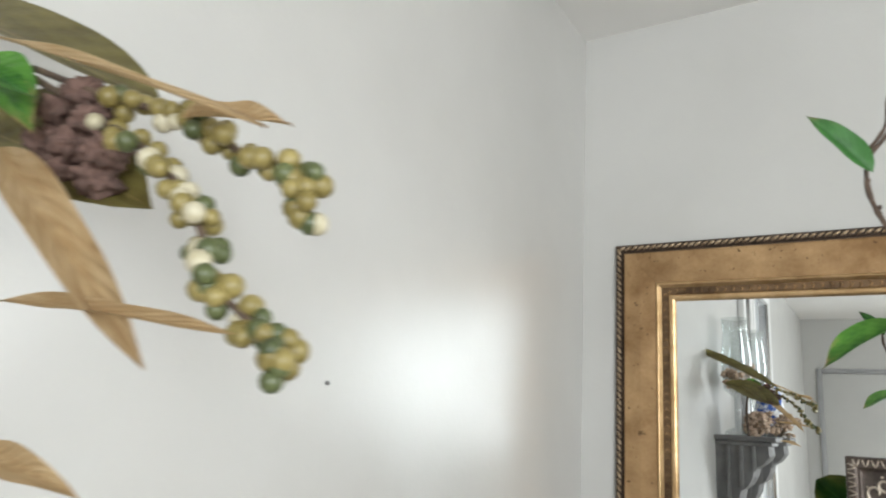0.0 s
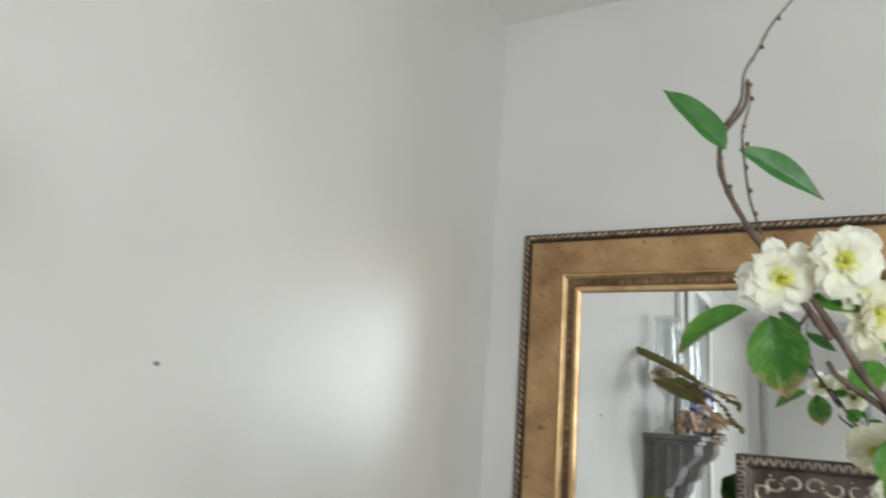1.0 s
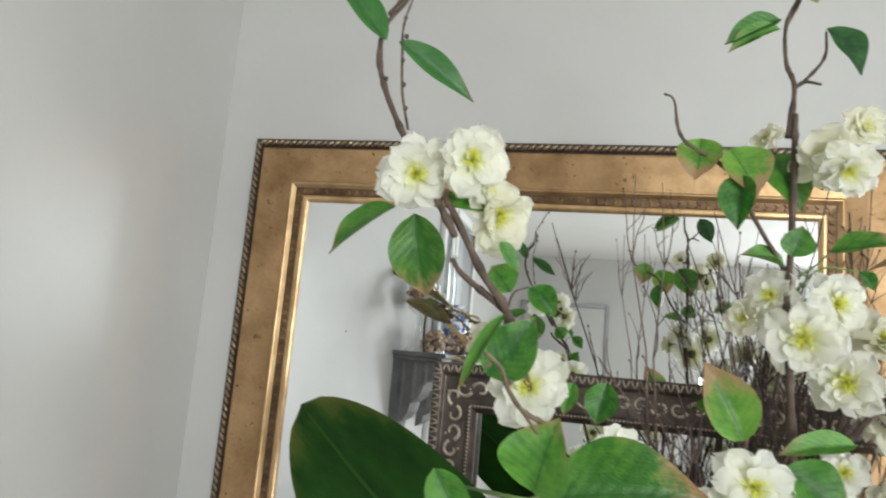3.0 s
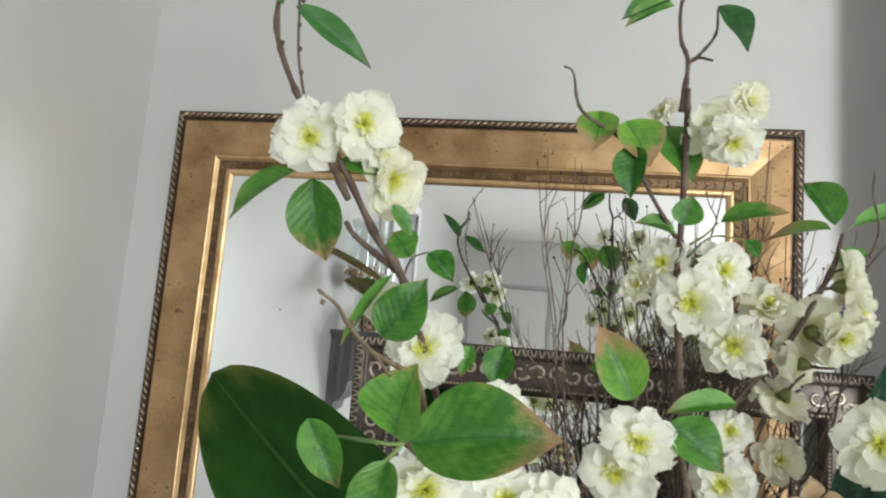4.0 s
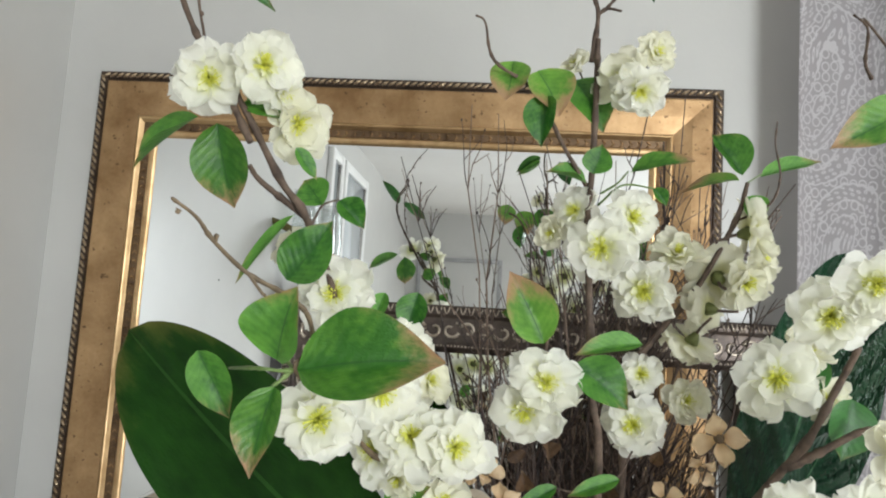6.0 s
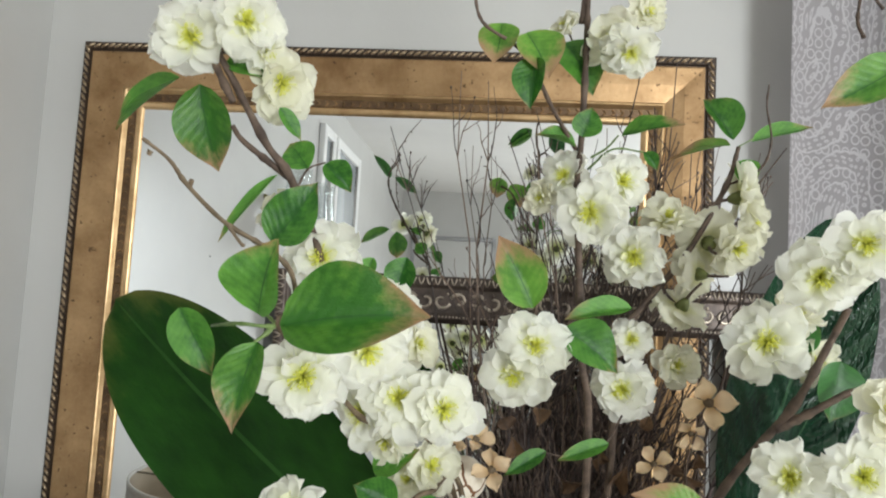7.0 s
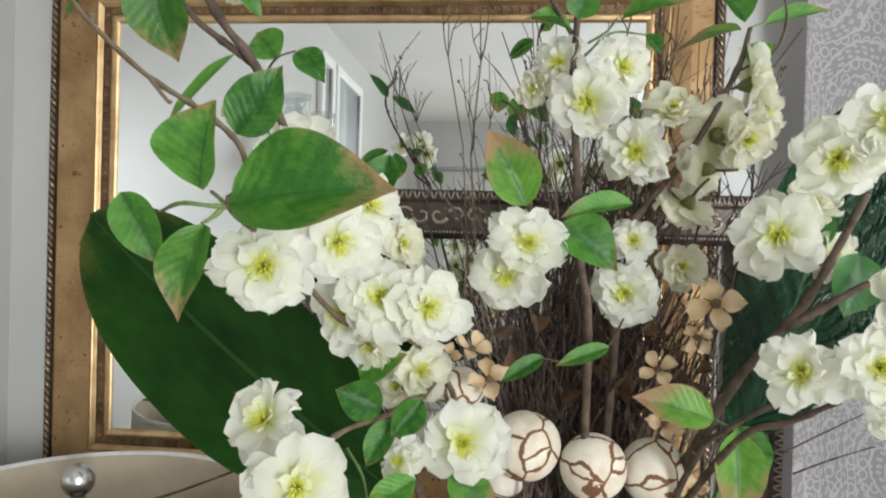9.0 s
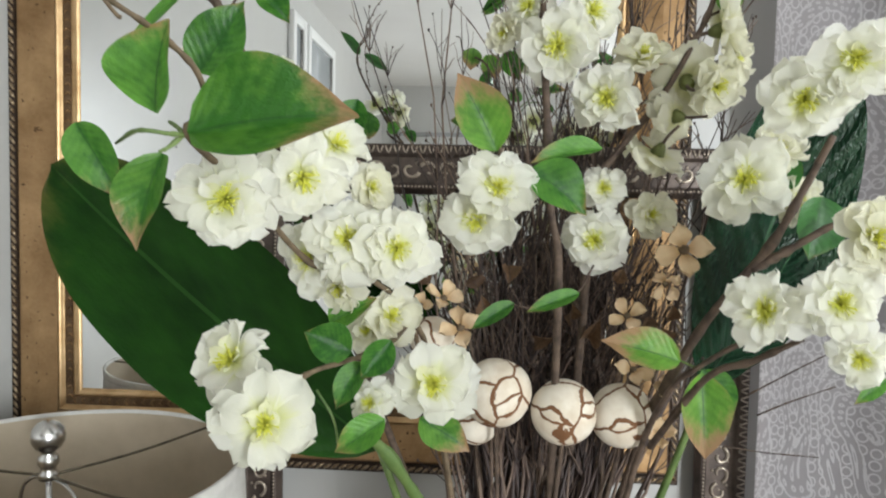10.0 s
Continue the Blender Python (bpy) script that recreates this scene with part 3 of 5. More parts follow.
# ---- blossoms and leaves ----
def petal_mesh(name, seed, material, cup, notch, wide=0.37):
    """A unit petal along +x from 0 to 1: narrow claw, broad rounded end, soft ruffles and a shallow notch."""
    rng = random.Random(seed)
    ph = [rng.uniform(0, 6.28) for _ in range(5)]
    roll = rng.uniform(-0.10, 0.10)
    bm = bmesh.new()
    uvl = bm.loops.layers.uv.new("UVMap")
    nu, nv = 9, 8
    rows = []
    for i in range(nu + 1):
        u = i / nu
        row = []
        w = 0.07 + (wide - 0.07) * math.sin(min(1, u / 0.66) * math.pi / 2) ** 1.5
        if u > 0.66:
            w *= math.sqrt(max(0.03, 1 - ((u - 0.66) / 0.345) ** 2.4))
        for j in range(nv + 1):
            v = j / nv * 2 - 1
            x = u * (1 - 0.04 * v * v) - notch * max(0, 1 - 1.6 * abs(v)) ** 1.5 * u ** 9 + 0.022 * math.sin(v * 5.5 + ph[0]) * u ** 5
            y = v * w * (1 + 0.05 * math.sin(u * 7 + ph[4]))
            z = cup * (v * v * 0.34 * u * (wide / 0.4) + 0.24 * u * u) + 0.05 * u ** 2 * math.sin(v * 3.6 + ph[1]) + 0.026 * u ** 3 * math.sin(v * 8 + ph[2])
            z -= (0.9 + 0.8 * math.sin(ph[3])) * max(0, u - 0.55) ** 2
            z += roll * v * u - 0.02 * math.cos(v * 9) * u * (1 - u)
            row.append(bm.verts.new((x, y, z)))
        rows.append(row)
    for i in range(nu):
        for j in range(nv):
            f = bm.faces.new((rows[i][j], rows[i + 1][j], rows[i + 1][j + 1], rows[i][j + 1]))
            for lp, (a, b) in zip(f.loops, ((i, j), (i + 1, j), (i + 1, j + 1), (i, j + 1))):
                lp[uvl].uv = (a / nu, b / nv)
    return mesh_of(name, bm, material)


def leaf_mesh(name, seed, material, widest=0.38, fold=0.16, droop=0.10, wave=0.02, nu=16, nv=8, point=1.0):
    """A unit leaf along +x, one wide, folded at the midrib, with a drawn-out tip."""
    rng = random.Random(seed)
    ph = [rng.uniform(0, 6.28) for _ in range(3)]
    bend = rng.uniform(-0.05, 0.05)
    bm = bmesh.new()
    uvl = bm.loops.layers.uv.new("UVMap")
    rows = []
    for i in range(nu + 1):
        u = i / nu
        if u < widest:
            w = math.sin(u / widest * math.pi / 2) ** 0.62
        else:
            s = (u - widest) / (1 - widest)
            w = (1 - s ** 2.5) ** (1.25 * point) * (1 - 0.10 * s)
        w = max(w, 0.012) * 0.5
        row = []
        for j in range(nv + 1):
            v = j / nv * 2 - 1
            z = fold * abs(v) ** 1.2 * w * 2 - droop * (u - 0.35) ** 2 + wave * math.sin(u * 11 + ph[0] + v * 1.5) * abs(v)
            row.append(bm.verts.new((u, v * w + bend * math.sin(u * 3.1), z)))
        rows.append(row)
    for i in range(nu):
        for j in range(nv):
            f = bm.faces.new((rows[i][j], rows[i + 1][j], rows[i + 1][j + 1], rows[i][j + 1]))
            for lp, (a, b) in zip(f.loops, ((i, j), (i + 1, j), (i + 1, j + 1), (i, j + 1))):
                lp[uvl].uv = (a / nu, b / nv)
    return mesh_of(name, bm, material)


PETALS = [petal_mesh("petal", 10 + i, PETAL, (0.25, 0.5, 0.1, 0.7)[i % 4], (0.10, 0.02, 0.14, 0.0, 0.06)[i % 5], 0.32 + 0.025 * (i % 5)) for i in range(12)]
PETALS_INNER = [petal_mesh("petal", 130 + i, PETAL_INNER, (0.6, 0.9, 0.4)[i % 3], (0.05, 0.0, 0.1)[i % 3], 0.24 + 0.03 * (i % 3)) for i in range(6)]
PETALS_OLD = [petal_mesh("petal", 30 + i, PETAL_OLD, (0.35, 0.6, 0.2, 0.8)[i % 4], (0.10, 0.03, 0.14, 0.0)[i % 4], 0.34 + 0.03 * (i % 4)) for i in range(8)]
PODS = [petal_mesh("bract", 50 + i, TAN_PETAL, 0.8, 0.0, 0.40) for i in range(3)]
LEAVES = [leaf_mesh("leaf", 70 + i, LEAF, 0.36 + 0.03 * i, 0.14 + 0.05 * i, 0.10 + 0.12 * (i % 2)) for i in range(4)]
LEAVES_DEEP = [leaf_mesh("leaf", 86 + i, LEAF_DEEP, 0.40, 0.16 + 0.05 * i, 0.12) for i in range(2)]
BROWN = [leaf_mesh("dry_leaf", 95 + i, BROWN_LEAF, 0.45, 0.5, 0.5, 0.08) for i in range(3)]
LEAVES_RED = [leaf_mesh("leaf", 80 + i, LEAF_RED, 0.36 + 0.03 * i, 0.14 + 0.05 * i, 0.10 + 0.10 * (i % 2)) for i in range(3)]
CHANCE = random.Random(77)


def stamens_mesh():
    bm = bmesh.new()
    rng = random.Random(5)
    for k in range(40):
        a, r = rng.uniform(0, 6.28), 0.13 * math.sqrt(rng.random())
        d = Vector((math.cos(a) * r, math.sin(a) * r, 0))
        tip = d * 1.55 + Vector((0, 0, rng.uniform(0.12, 0.24) - 0.5 * r))
        tube(bm, [d * 0.3, d * 0.9 + Vector((0, 0, tip.z * 0.6)), tip], 0.009, 0.006, 4)
        blob(bm, tip, 0.015, (1, 1, 1.2), 1)
    return mesh_of("stamen_tuft", bm, STAMEN)


def calyx_mesh():
    bm = bmesh.new()
    lathe(bm, ((0.0, -0.20), (0.05, -0.19), (0.10, -0.10), (0.13, 0.0), (0.10, 0.03), (0.0, 0.035)), (0, 0, 0), 10)
    return mesh_of("calyx", bm, CALYX)


def pedicel_mesh():
    bm = tube(bmesh.new(), smooth_line([Vector((0, 0, -0.17)), Vector((0.02, 0, -0.34)), Vector((0.09, 0.02, -0.55))], 4), 0.030, 0.024, 6)
    return mesh_of("pedicel", bm, BARK)


STAMENS, CALYXES, PEDICEL = stamens_mesh(), calyx_mesh(), pedicel_mesh()
LENS = Vector((0.33, 0.22, 1.50))


def flower(parent, at, size, turn=(0, 0, 0), aged=False, layers=3):
    """A double blossom that faces the middle of the room, turned off by the vector given; size is its width."""
    at = Vector(at)
    face = ((LENS - at).normalized() + Vector(turn)).normalized()
    m = Matrix.Translation(at) @ Vector((0, 0, 1)).rotation_difference(face).to_matrix().to_4x4() @ pose(0, 0, 0, 0, 0, CHANCE.uniform(0, 360)) @ Matrix.Scale(size, 4)
    head = put_under(new("flower", CALYXES), parent, "", m)
    pool = PETALS_OLD if aged else PETALS
    spec = ((8, 0.56, -3, 0.0), (7, 0.48, 8, 0.03), (6, 0.36, 22, 0.045), (4, 0.23, 34, 0.05))[:layers + 1]
    if layers < 3:
        spec = ((8, 0.56, -4, 0.0), (7, 0.49, 10, 0.03), (5, 0.27, 34, 0.045))
    for k, (n, length, lift, height) in enumerate(spec):
        shift = CHANCE.uniform(0, 360 / n)
        last = k == len(spec) - 1 or length < 0.3
        for i in range(n):
            a = 360 / n * i + shift + CHANCE.uniform(-14, 14)
            s = length * CHANCE.uniform(0.84, 1.12)
            p = new("petal", CHANCE.choice(PETALS_INNER if last and not aged else pool))
            p.parent = head
            p.matrix_basis = pose(0, 0, height, 0, 0, a) @ pose(0.02, 0, 0, CHANCE.uniform(-20, 20), -(lift + CHANCE.uniform(-14, 18)), 0) @ Matrix.Diagonal((s, s * CHANCE.uniform(0.92, 1.15), s, 1))
    k = new("pedicel", PEDICEL)
    k.parent = head
    c = new("stamen_tuft", STAMENS)
    c.parent = head
    c.matrix_basis = Matrix.Translation((0, 0, 0.05)) @ Matrix.Scale(0.85, 4)
    return head


def leaf_pose(base, tip, width, face):
    b, p = Vector(base), Vector(tip)
    x = p - b
    n = Vector(face) - x * (Vector(face).dot(x) / x.length_squared)
    n.normalize()
    y = n.cross(x.normalized())
    m = Matrix((x, y * width, n * min(x.length, 1.5 * width))).transposed().to_4x4()
    m.translation = b
    return m


def leaf(parent, base, tip, width, face=(0.0, -1.0, 0.3), red=False):
    pool = LEAVES_DEEP if red == "deep" else LEAVES_RED if red else LEAVES
    return put_under(new("leaf", pool[CHANCE.randrange(len(pool))]), parent, "", leaf_pose(base, tip, width, face))


def dry_leaf(parent, base, tip, width, face):
    return put_under(new("dry_leaf", BROWN[CHANCE.randrange(3)]), parent, "", leaf_pose(base, tip, width, face))


def stem(parent, points, r0, r1, material=None, name="stem", knob=0.35):
    bm = tube(bmesh.new(), smooth_line(points, 7), r0, r1, 8, knob, CHANCE)
    return part(name, bm, material or BARK, parent)


def pod(parent, at, size, turn=(0, 0, 0), n=4):
    """An open dried pod: a few tan bracts about a knob."""
    at = Vector(at)
    face = ((LENS - at).normalized() + Vector(turn)).normalized()
    m = Matrix.Translation(at) @ Vector((0, 0, 1)).rotation_difference(face).to_matrix().to_4x4() @ pose(0, 0, 0, 0, 0, CHANCE.uniform(0, 360)) @ Matrix.Scale(size, 4)
    bm = blob(bmesh.new(), (0, 0, 0), 0.12, (1, 1, 0.8), 1)
    head = put_under(new("pod", mesh_of("pod", bm, BARK_PALE)), parent, "", m)
    for i in range(n):
        p = new("bract", PODS[i % 3])
        p.parent = head
        p.matrix_basis = pose(0, 0, 0, 0, 0, 360 / n * i + CHANCE.uniform(-15, 15)) @ pose(0.03, 0, 0, CHANCE.uniform(-20, 20), -CHANCE.uniform(5, 40), 0) @ Matrix.Diagonal((0.52, 0.48, 0.6, 1))
    return head


def papery_ball(at, r, seed):
    at = Vector(at)
    root = thing("decorative_ball", at, "cream papery ball on stick with brown torn seams", "ornament", "balls in the arrangement")
    bm = bmesh.new()
    blob(bm, (0, 0, 0), r, (1, 1, 1.02), 4)
    for v in bm.verts:
        v.co *= 1 + 0.03 * noise.noise(v.co * 35 + Vector((seed, 0, 0)))
    ob = part("ball", bm, BALL, root, m=Matrix.Translation(at) @ pose(0, 0, 0, 50 * seed, 37 * seed, 71 * seed))
    part("stick", tube(bmesh.new(), [at - Vector((0, 0, r * 0.9)), Vector((0.40 + (at.x - 0.40) * 0.4, 1.16, 0.80))], 0.0028, 0.0028, 6), BARK, root)
    return root


def big_leaf(name, base, tip, width, face, material, label, seed, droop, fold, stalk_to):
    root = thing(name, stalk_to, label, "leaf")
    data = leaf_mesh("blade", seed, material, 0.5, fold, droop, 0.012, 36, 14, 0.46)
    put_under(new("blade", data), root, "", leaf_pose(base, tip, width, face))
    part("stalk", tube(bmesh.new(), smooth_line([Vector(stalk_to), (Vector(stalk_to) + Vector(base)) / 2 + Vector((0, 0, -0.03)), Vector(base)], 6), 0.006, 0.004, 8), STALK, root)
    return root


VASE = Vector((0.42, 1.17, 0.757))


def vase():
    root = thing("vase", VASE, "white ceramic vase holding the flower arrangement", "vase")
    part("vase_body", lathe(bmesh.new(), ((0.0, 0.0), (0.075, 0.0), (0.085, 0.02), (0.125, 0.10), (0.12, 0.18), (0.095, 0.24), (0.10, 0.26), (0.096, 0.26), (0.088, 0.24), (0.112, 0.18), (0.115, 0.10), (0.0, 0.03)), VASE, 40), CERAMIC, root)
    return root


vase()


def twig_line(rng, start, way, length, sway):
    pts, p, d = [start.copy()], start.copy(), way.normalized()
    n = 7
    for i in range(n):
        d = (d + Vector((rng.uniform(-1, 1), rng.uniform(-1, 1), rng.uniform(-0.4, 0.7))) * sway).normalized()
        p = p + d * (length / n)
        pts.append(p.copy())
    return pts


def twig_bundle():
    """Dry twigs standing in the vase: stout lower stems and a fine fork of side twigs."""
    rng = random.Random(21)
    root = thing("twig_bundle", VASE + Vector((0, 0, 0.05)), "bundle of thin dry brown twigs standing in the vase", "twigs")
    fine = bmesh.new()
    for k in range(226):
        a, r = rng.uniform(0, 6.28), 0.085 * math.sqrt(rng.random())
        start = VASE + Vector((math.cos(a) * r, math.sin(a) * r * 0.7, 0.20))
        way = Vector((rng.gauss(0.03, 0.17), rng.gauss(0.10, 0.08), 1.0))
        if k >= 92:
            way = Vector((rng.uniform(-0.42, -0.12), rng.uniform(0.0, 0.16), 1.0)) if k < 106 else Vector((rng.uniform(0.16, 0.42), rng.uniform(0.02, 0.18), 1.0))
        if k >= 156:
            way = Vector((rng.uniform(0.05, 0.36), rng.uniform(0.0, 0.12), 1.0))
        elif k >= 128:
            way = Vector((rng.gauss(0.05, 0.05), rng.uniform(0.06, 0.18), 1.0))
        tall = rng.random() if k < 128 else 0.3 if k >= 156 else 0.9
        length = 0.36 + 0.22 * tall if tall < 0.72 else 0.60 + 0.30 * rng.random() + (0.08 if k >= 128 else 0.0)
        if k < 128 and way.x < 0.02:
            length *= 0.78
        line = twig_line(rng, start, way, length, 0.15 if tall < 0.72 else 0.19)
        for p in line:
            p.y = min(max(p.y, 1.10 + 0.16 * min(1.0, max(0.0, (p.z - 1.08) / 0.2))), 1.43)
        thick = rng.uniform(0.0018, 0.0042)
        if k < 30:
            part("twig", tube(bmesh.new(), line, thick * 1.5, 0.0012, 6), TWIG, root)
        else:
            tube(fine, line, thick, 0.0007, 5)
        for _ in range(rng.randint(4, 8) if tall < 0.72 else rng.randint(5, 9)):
            i = rng.randint(3, len(line) - 2)
            d = (line[i + 1] - line[i]).normalized() + Vector((rng.uniform(-0.8, 0.8), rng.uniform(-0.6, 0.4), rng.uniform(0, 0.5)))
            side = twig_line(rng, line[i], d, rng.uniform(0.04, 0.13), 0.26)
            for p in side:
                p.y = min(max(p.y, 1.15), 1.44)
            tube(fine, side, 0.0011, 0.0005, 4)
            if tall >= 0.72:
                e = (side[4] - side[3]).normalized() + Vector((rng.uniform(-0.9, 0.9), rng.uniform(-0.5, 0.3), rng.uniform(0, 0.4)))
                tip = twig_line(rng, side[3], e, rng.uniform(0.02, 0.05), 0.25)
                for p in tip:
                    p.y = min(max(p.y, 1.15), 1.44)
                tube(fine, tip, 0.0008, 0.0005, 4)
            if rng.random() < 0.5:
                blob(fine, side[-1], 0.0018, (1, 1, 1.5), 1)
    tagged(part("side_twig", fine, TWIG, root), kind="stuff")
    return root


twig_bundle()


# ---- the arrangement, branch by branch ----
b = thing("blossom_branch", VASE + Vector((0, 0, 0.1)), "tall branch of cream double blossoms and green leaves", "branch", "blossom branches")
stem(b, [VASE + Vector((-0.050, -0.020, 0.1)), (0.157, 0.920, 1.532), (0.132, 0.860, 1.621), (0.110, 0.840, 1.654), (0.079, 0.825, 1.710), (0.065, 0.820, 1.732)], 0.0042, 0.0030)
stem(b, [(0.085, 0.820, 1.685), (0.053, 0.825, 1.738), (0.027, 0.820, 1.780), (0.006, 0.820, 1.822), (-0.003, 0.820, 1.854), (0.000, 0.820, 1.886), (0.020, 0.820, 1.914), (0.024, 0.820, 1.943)], 0.0034, 0.0017)
stem(b, [(0.002, 0.820, 1.897), (0.017, 0.820, 1.920), (0.021, 0.820, 1.950), (0.033, 0.820, 1.971), (0.047, 0.820, 1.998), (0.066, 0.820, 2.021), (0.086, 0.820, 2.048)], 0.0018, 0.0009)
stem(b, [(0.032, 0.820, 1.783), (0.023, 0.820, 1.819), (0.019, 0.820, 1.859), (0.018, 0.820, 1.887), (0.025, 0.820, 1.916), (0.025, 0.820, 1.934)], 0.0014, 0.0009)
stem(b, [(0.129, 0.870, 1.625), (0.113, 0.850, 1.637), (0.089, 0.840, 1.655), (0.082, 0.830, 1.666)], 0.0034, 0.0022)
flower(b, (0.046, 0.810, 1.739), 0.063, (-0.15, 0, 0.05))
flower(b, (0.097, 0.806, 1.751), 0.060, (0.0, 0, 0.15))
flower(b, (0.118, 0.844, 1.711), 0.063, (0.75, -0.1, -0.35), True)
flower(b, (0.107, 0.830, 1.733), 0.043, (0.6, 0.3, 0.3))
leaf(b, (0.003, 0.818, 1.870), (-0.054, 0.800, 1.938), 0.030, (0.5, -1, 0.25), "deep")
leaf(b, (0.015, 0.820, 1.870), (0.086, 0.850, 1.822), 0.028, (-0.3, -1, 0.6), "deep")
for x, z in ((0.026, 1.803), (0.022, 1.826), (0.0185, 1.850), (0.020, 1.874), (0.0175, 1.893), (0.0255, 1.921), (0.0245, 1.936), (0.004, 1.832), (-0.004, 1.862), (0.036, 1.975), (0.052, 2.003)):
    part("bud", blob(bmesh.new(), (x + 0.0022, 0.8185, z), 0.0021, (1, 1, 1.3), 2), BARK, b)
leaf(b, (0.014, 0.860, 1.719), (-0.062, 0.885, 1.674), 0.032, (-0.4, -1, 0.7))
leaf(b, (0.034, 0.860, 1.712), (0.046, 0.890, 1.634), 0.055, (0.05, -1, 0.2), True)
leaf(b, (0.071, 0.830, 1.724), (0.113, 0.830, 1.712), 0.022, (0.0, -1.0, 0.25))
leaf(b, (0.124, 0.830, 1.684), (0.143, 0.840, 1.657), 0.016, (0.8, -1, 0.2))
leaf(b, (0.123, 0.935, 1.650), (0.100, 0.940, 1.677), 0.037, (0.0, -1.0, 0.25))
leaf(b, (0.142, 0.930, 1.655), (0.171, 0.930, 1.628), 0.029, (0.4, -1, 0.2))
stem(b, [(0.127, 0.880, 1.614), (0.127, 0.920, 1.646), (0.142, 0.930, 1.656)], 0.0012, 0.0010)
leaf(b, (0.224, 0.985, 1.567), (0.215, 0.985, 1.522), 0.035, (0.0, -1.0, 0.25))
leaf(b, (0.190, 0.970, 1.564), (0.182, 0.960, 1.531), 0.020, (0.0, -1.0, 0.25))

b = thing("blossom_branch", VASE + Vector((0, 0, 0.1)), "low branch of cream double blossoms and green leaves reaching forward", "branch", "blossom branches")
stem(b, [VASE + Vector((-0.050, -0.040, 0.1)), (0.286, 1.000, 1.326), (0.209, 0.860, 1.414), (0.191, 0.760, 1.470), (0.185, 0.680, 1.498), (0.193, 0.685, 1.512), (0.190, 0.680, 1.534), (0.186, 0.640, 1.546), (0.177, 0.600, 1.555), (0.173, 0.560, 1.568), (0.172, 0.540, 1.577), (0.167, 0.524, 1.583)], 0.0028, 0.0008, BARK_PALE)
stem(b, [(0.173, 0.560, 1.568), (0.175, 0.558, 1.571)], 0.0016, 0.0013, BARK_PALE)
stem(b, [(0.168, 0.530, 1.579), (0.167, 0.530, 1.577)], 0.0012, 0.0010, BARK_PALE)
stem(b, [(0.177, 0.600, 1.555), (0.184, 0.605, 1.545), (0.186, 0.605, 1.544)], 0.0010, 0.0009, BARK_PALE)
stem(b, [(0.183, 0.680, 1.499), (0.179, 0.670, 1.498), (0.163, 0.665, 1.499), (0.132, 0.700, 1.495)], 0.0014, 0.0010, STALK)
stem(b, [(0.183, 0.680, 1.499), (0.176, 0.675, 1.491), (0.173, 0.670, 1.488)], 0.0014, 0.0010, STALK)
stem(b, [(0.184, 0.680, 1.498), (0.174, 0.690, 1.504), (0.165, 0.700, 1.508)], 0.0012, 0.0010, STALK)
leaf(b, (0.188, 0.672, 1.499), (0.283, 0.672, 1.511), 0.059, (0.05, -1, 0.35), True)
leaf(b, (0.182, 0.645, 1.506), (0.193, 0.630, 1.550), 0.045, (-0.3, -1, 0.15))
leaf(b, (0.120, 0.848, 1.565), (0.159, 0.842, 1.621), 0.048, (0.2, -1, 0.2))
leaf(b, (0.137, 0.800, 1.619), (0.114, 0.740, 1.555), 0.015, (-0.5, -1, 0.7))
leaf(b, (0.174, 0.670, 1.488), (0.170, 0.645, 1.436), 0.033, (-0.2, -1, 0.2), True)
leaf(b, (0.112, 0.690, 1.506), (0.138, 0.690, 1.462), 0.028, (0.1, -1, 0.1))
flower(b, (0.149, 0.915, 1.558), 0.071, (-0.1, 0, 0.2))
flower(b, (0.116, 0.885, 1.595), 0.042, (-0.7, 0.2, 0.1), True)
flower(b, (0.192, 0.720, 1.463), 0.062, (-0.05, 0, -0.1))
flower(b, (0.225, 0.775, 1.480), 0.061, (0.35, 0, -0.3))
flower(b, (0.236, 0.830, 1.506), 0.050, (0.5, 0.2, 0.5))
flower(b, (0.241, 0.862, 1.433), 0.066, (0, 0, 0.05))
flower(b, (0.281, 0.862, 1.427), 0.063, (0.3, 0, -0.05))
flower(b, (0.207, 0.880, 1.417), 0.060, (-0.7, 0, -0.3))
flower(b, (0.228, 0.890, 1.392), 0.046, (-0.4, 0.3, -0.9), True)
flower(b, (0.248, 0.930, 1.477), 0.044, (0.4, 0.4, 0.2), True)

b = thing("blossom_branch", VASE + Vector((0, 0, 0.1)), "low branch of cream double blossoms and green leaves near the lamp", "branch", "blossom branches")
stem(b, [VASE + Vector((-0.060, -0.050, 0.1)), (0.301, 0.990, 1.306), (0.268, 0.930, 1.336), (0.244, 0.890, 1.328), (0.224, 0.830, 1.331), (0.211, 0.780, 1.328)], 0.0034, 0.0016, BARK_PALE)
flower(b, (0.172, 0.790, 1.345), 0.060, (-0.75, 0, 0.35), False, 2)
flower(b, (0.210, 0.745, 1.314), 0.062, (-0.05, 0, -0.05), False, 2)
flower(b, (0.312, 0.888, 1.308), 0.069, (0.0, 0, 0.1), False, 2)
flower(b, (0.261, 0.875, 1.294), 0.040, (-0.5, 0, -0.1))
flower(b, (0.265, 0.950, 1.354), 0.058, (0.45, 0.1, 0.35), True)
flower(b, (0.243, 0.955, 1.339), 0.040, (-0.3, 0.2, 0.2), True)
leaf(b, (0.211, 0.930, 1.352), (0.255, 0.920, 1.378), 0.029, (0, -1, 0.4))
leaf(b, (0.244, 0.870, 1.338), (0.206, 0.860, 1.355), 0.035, (0, -1, 0.3))
leaf(b, (0.279, 0.860, 1.351), (0.256, 0.850, 1.320), 0.026, (0.3, -1, 0.2))
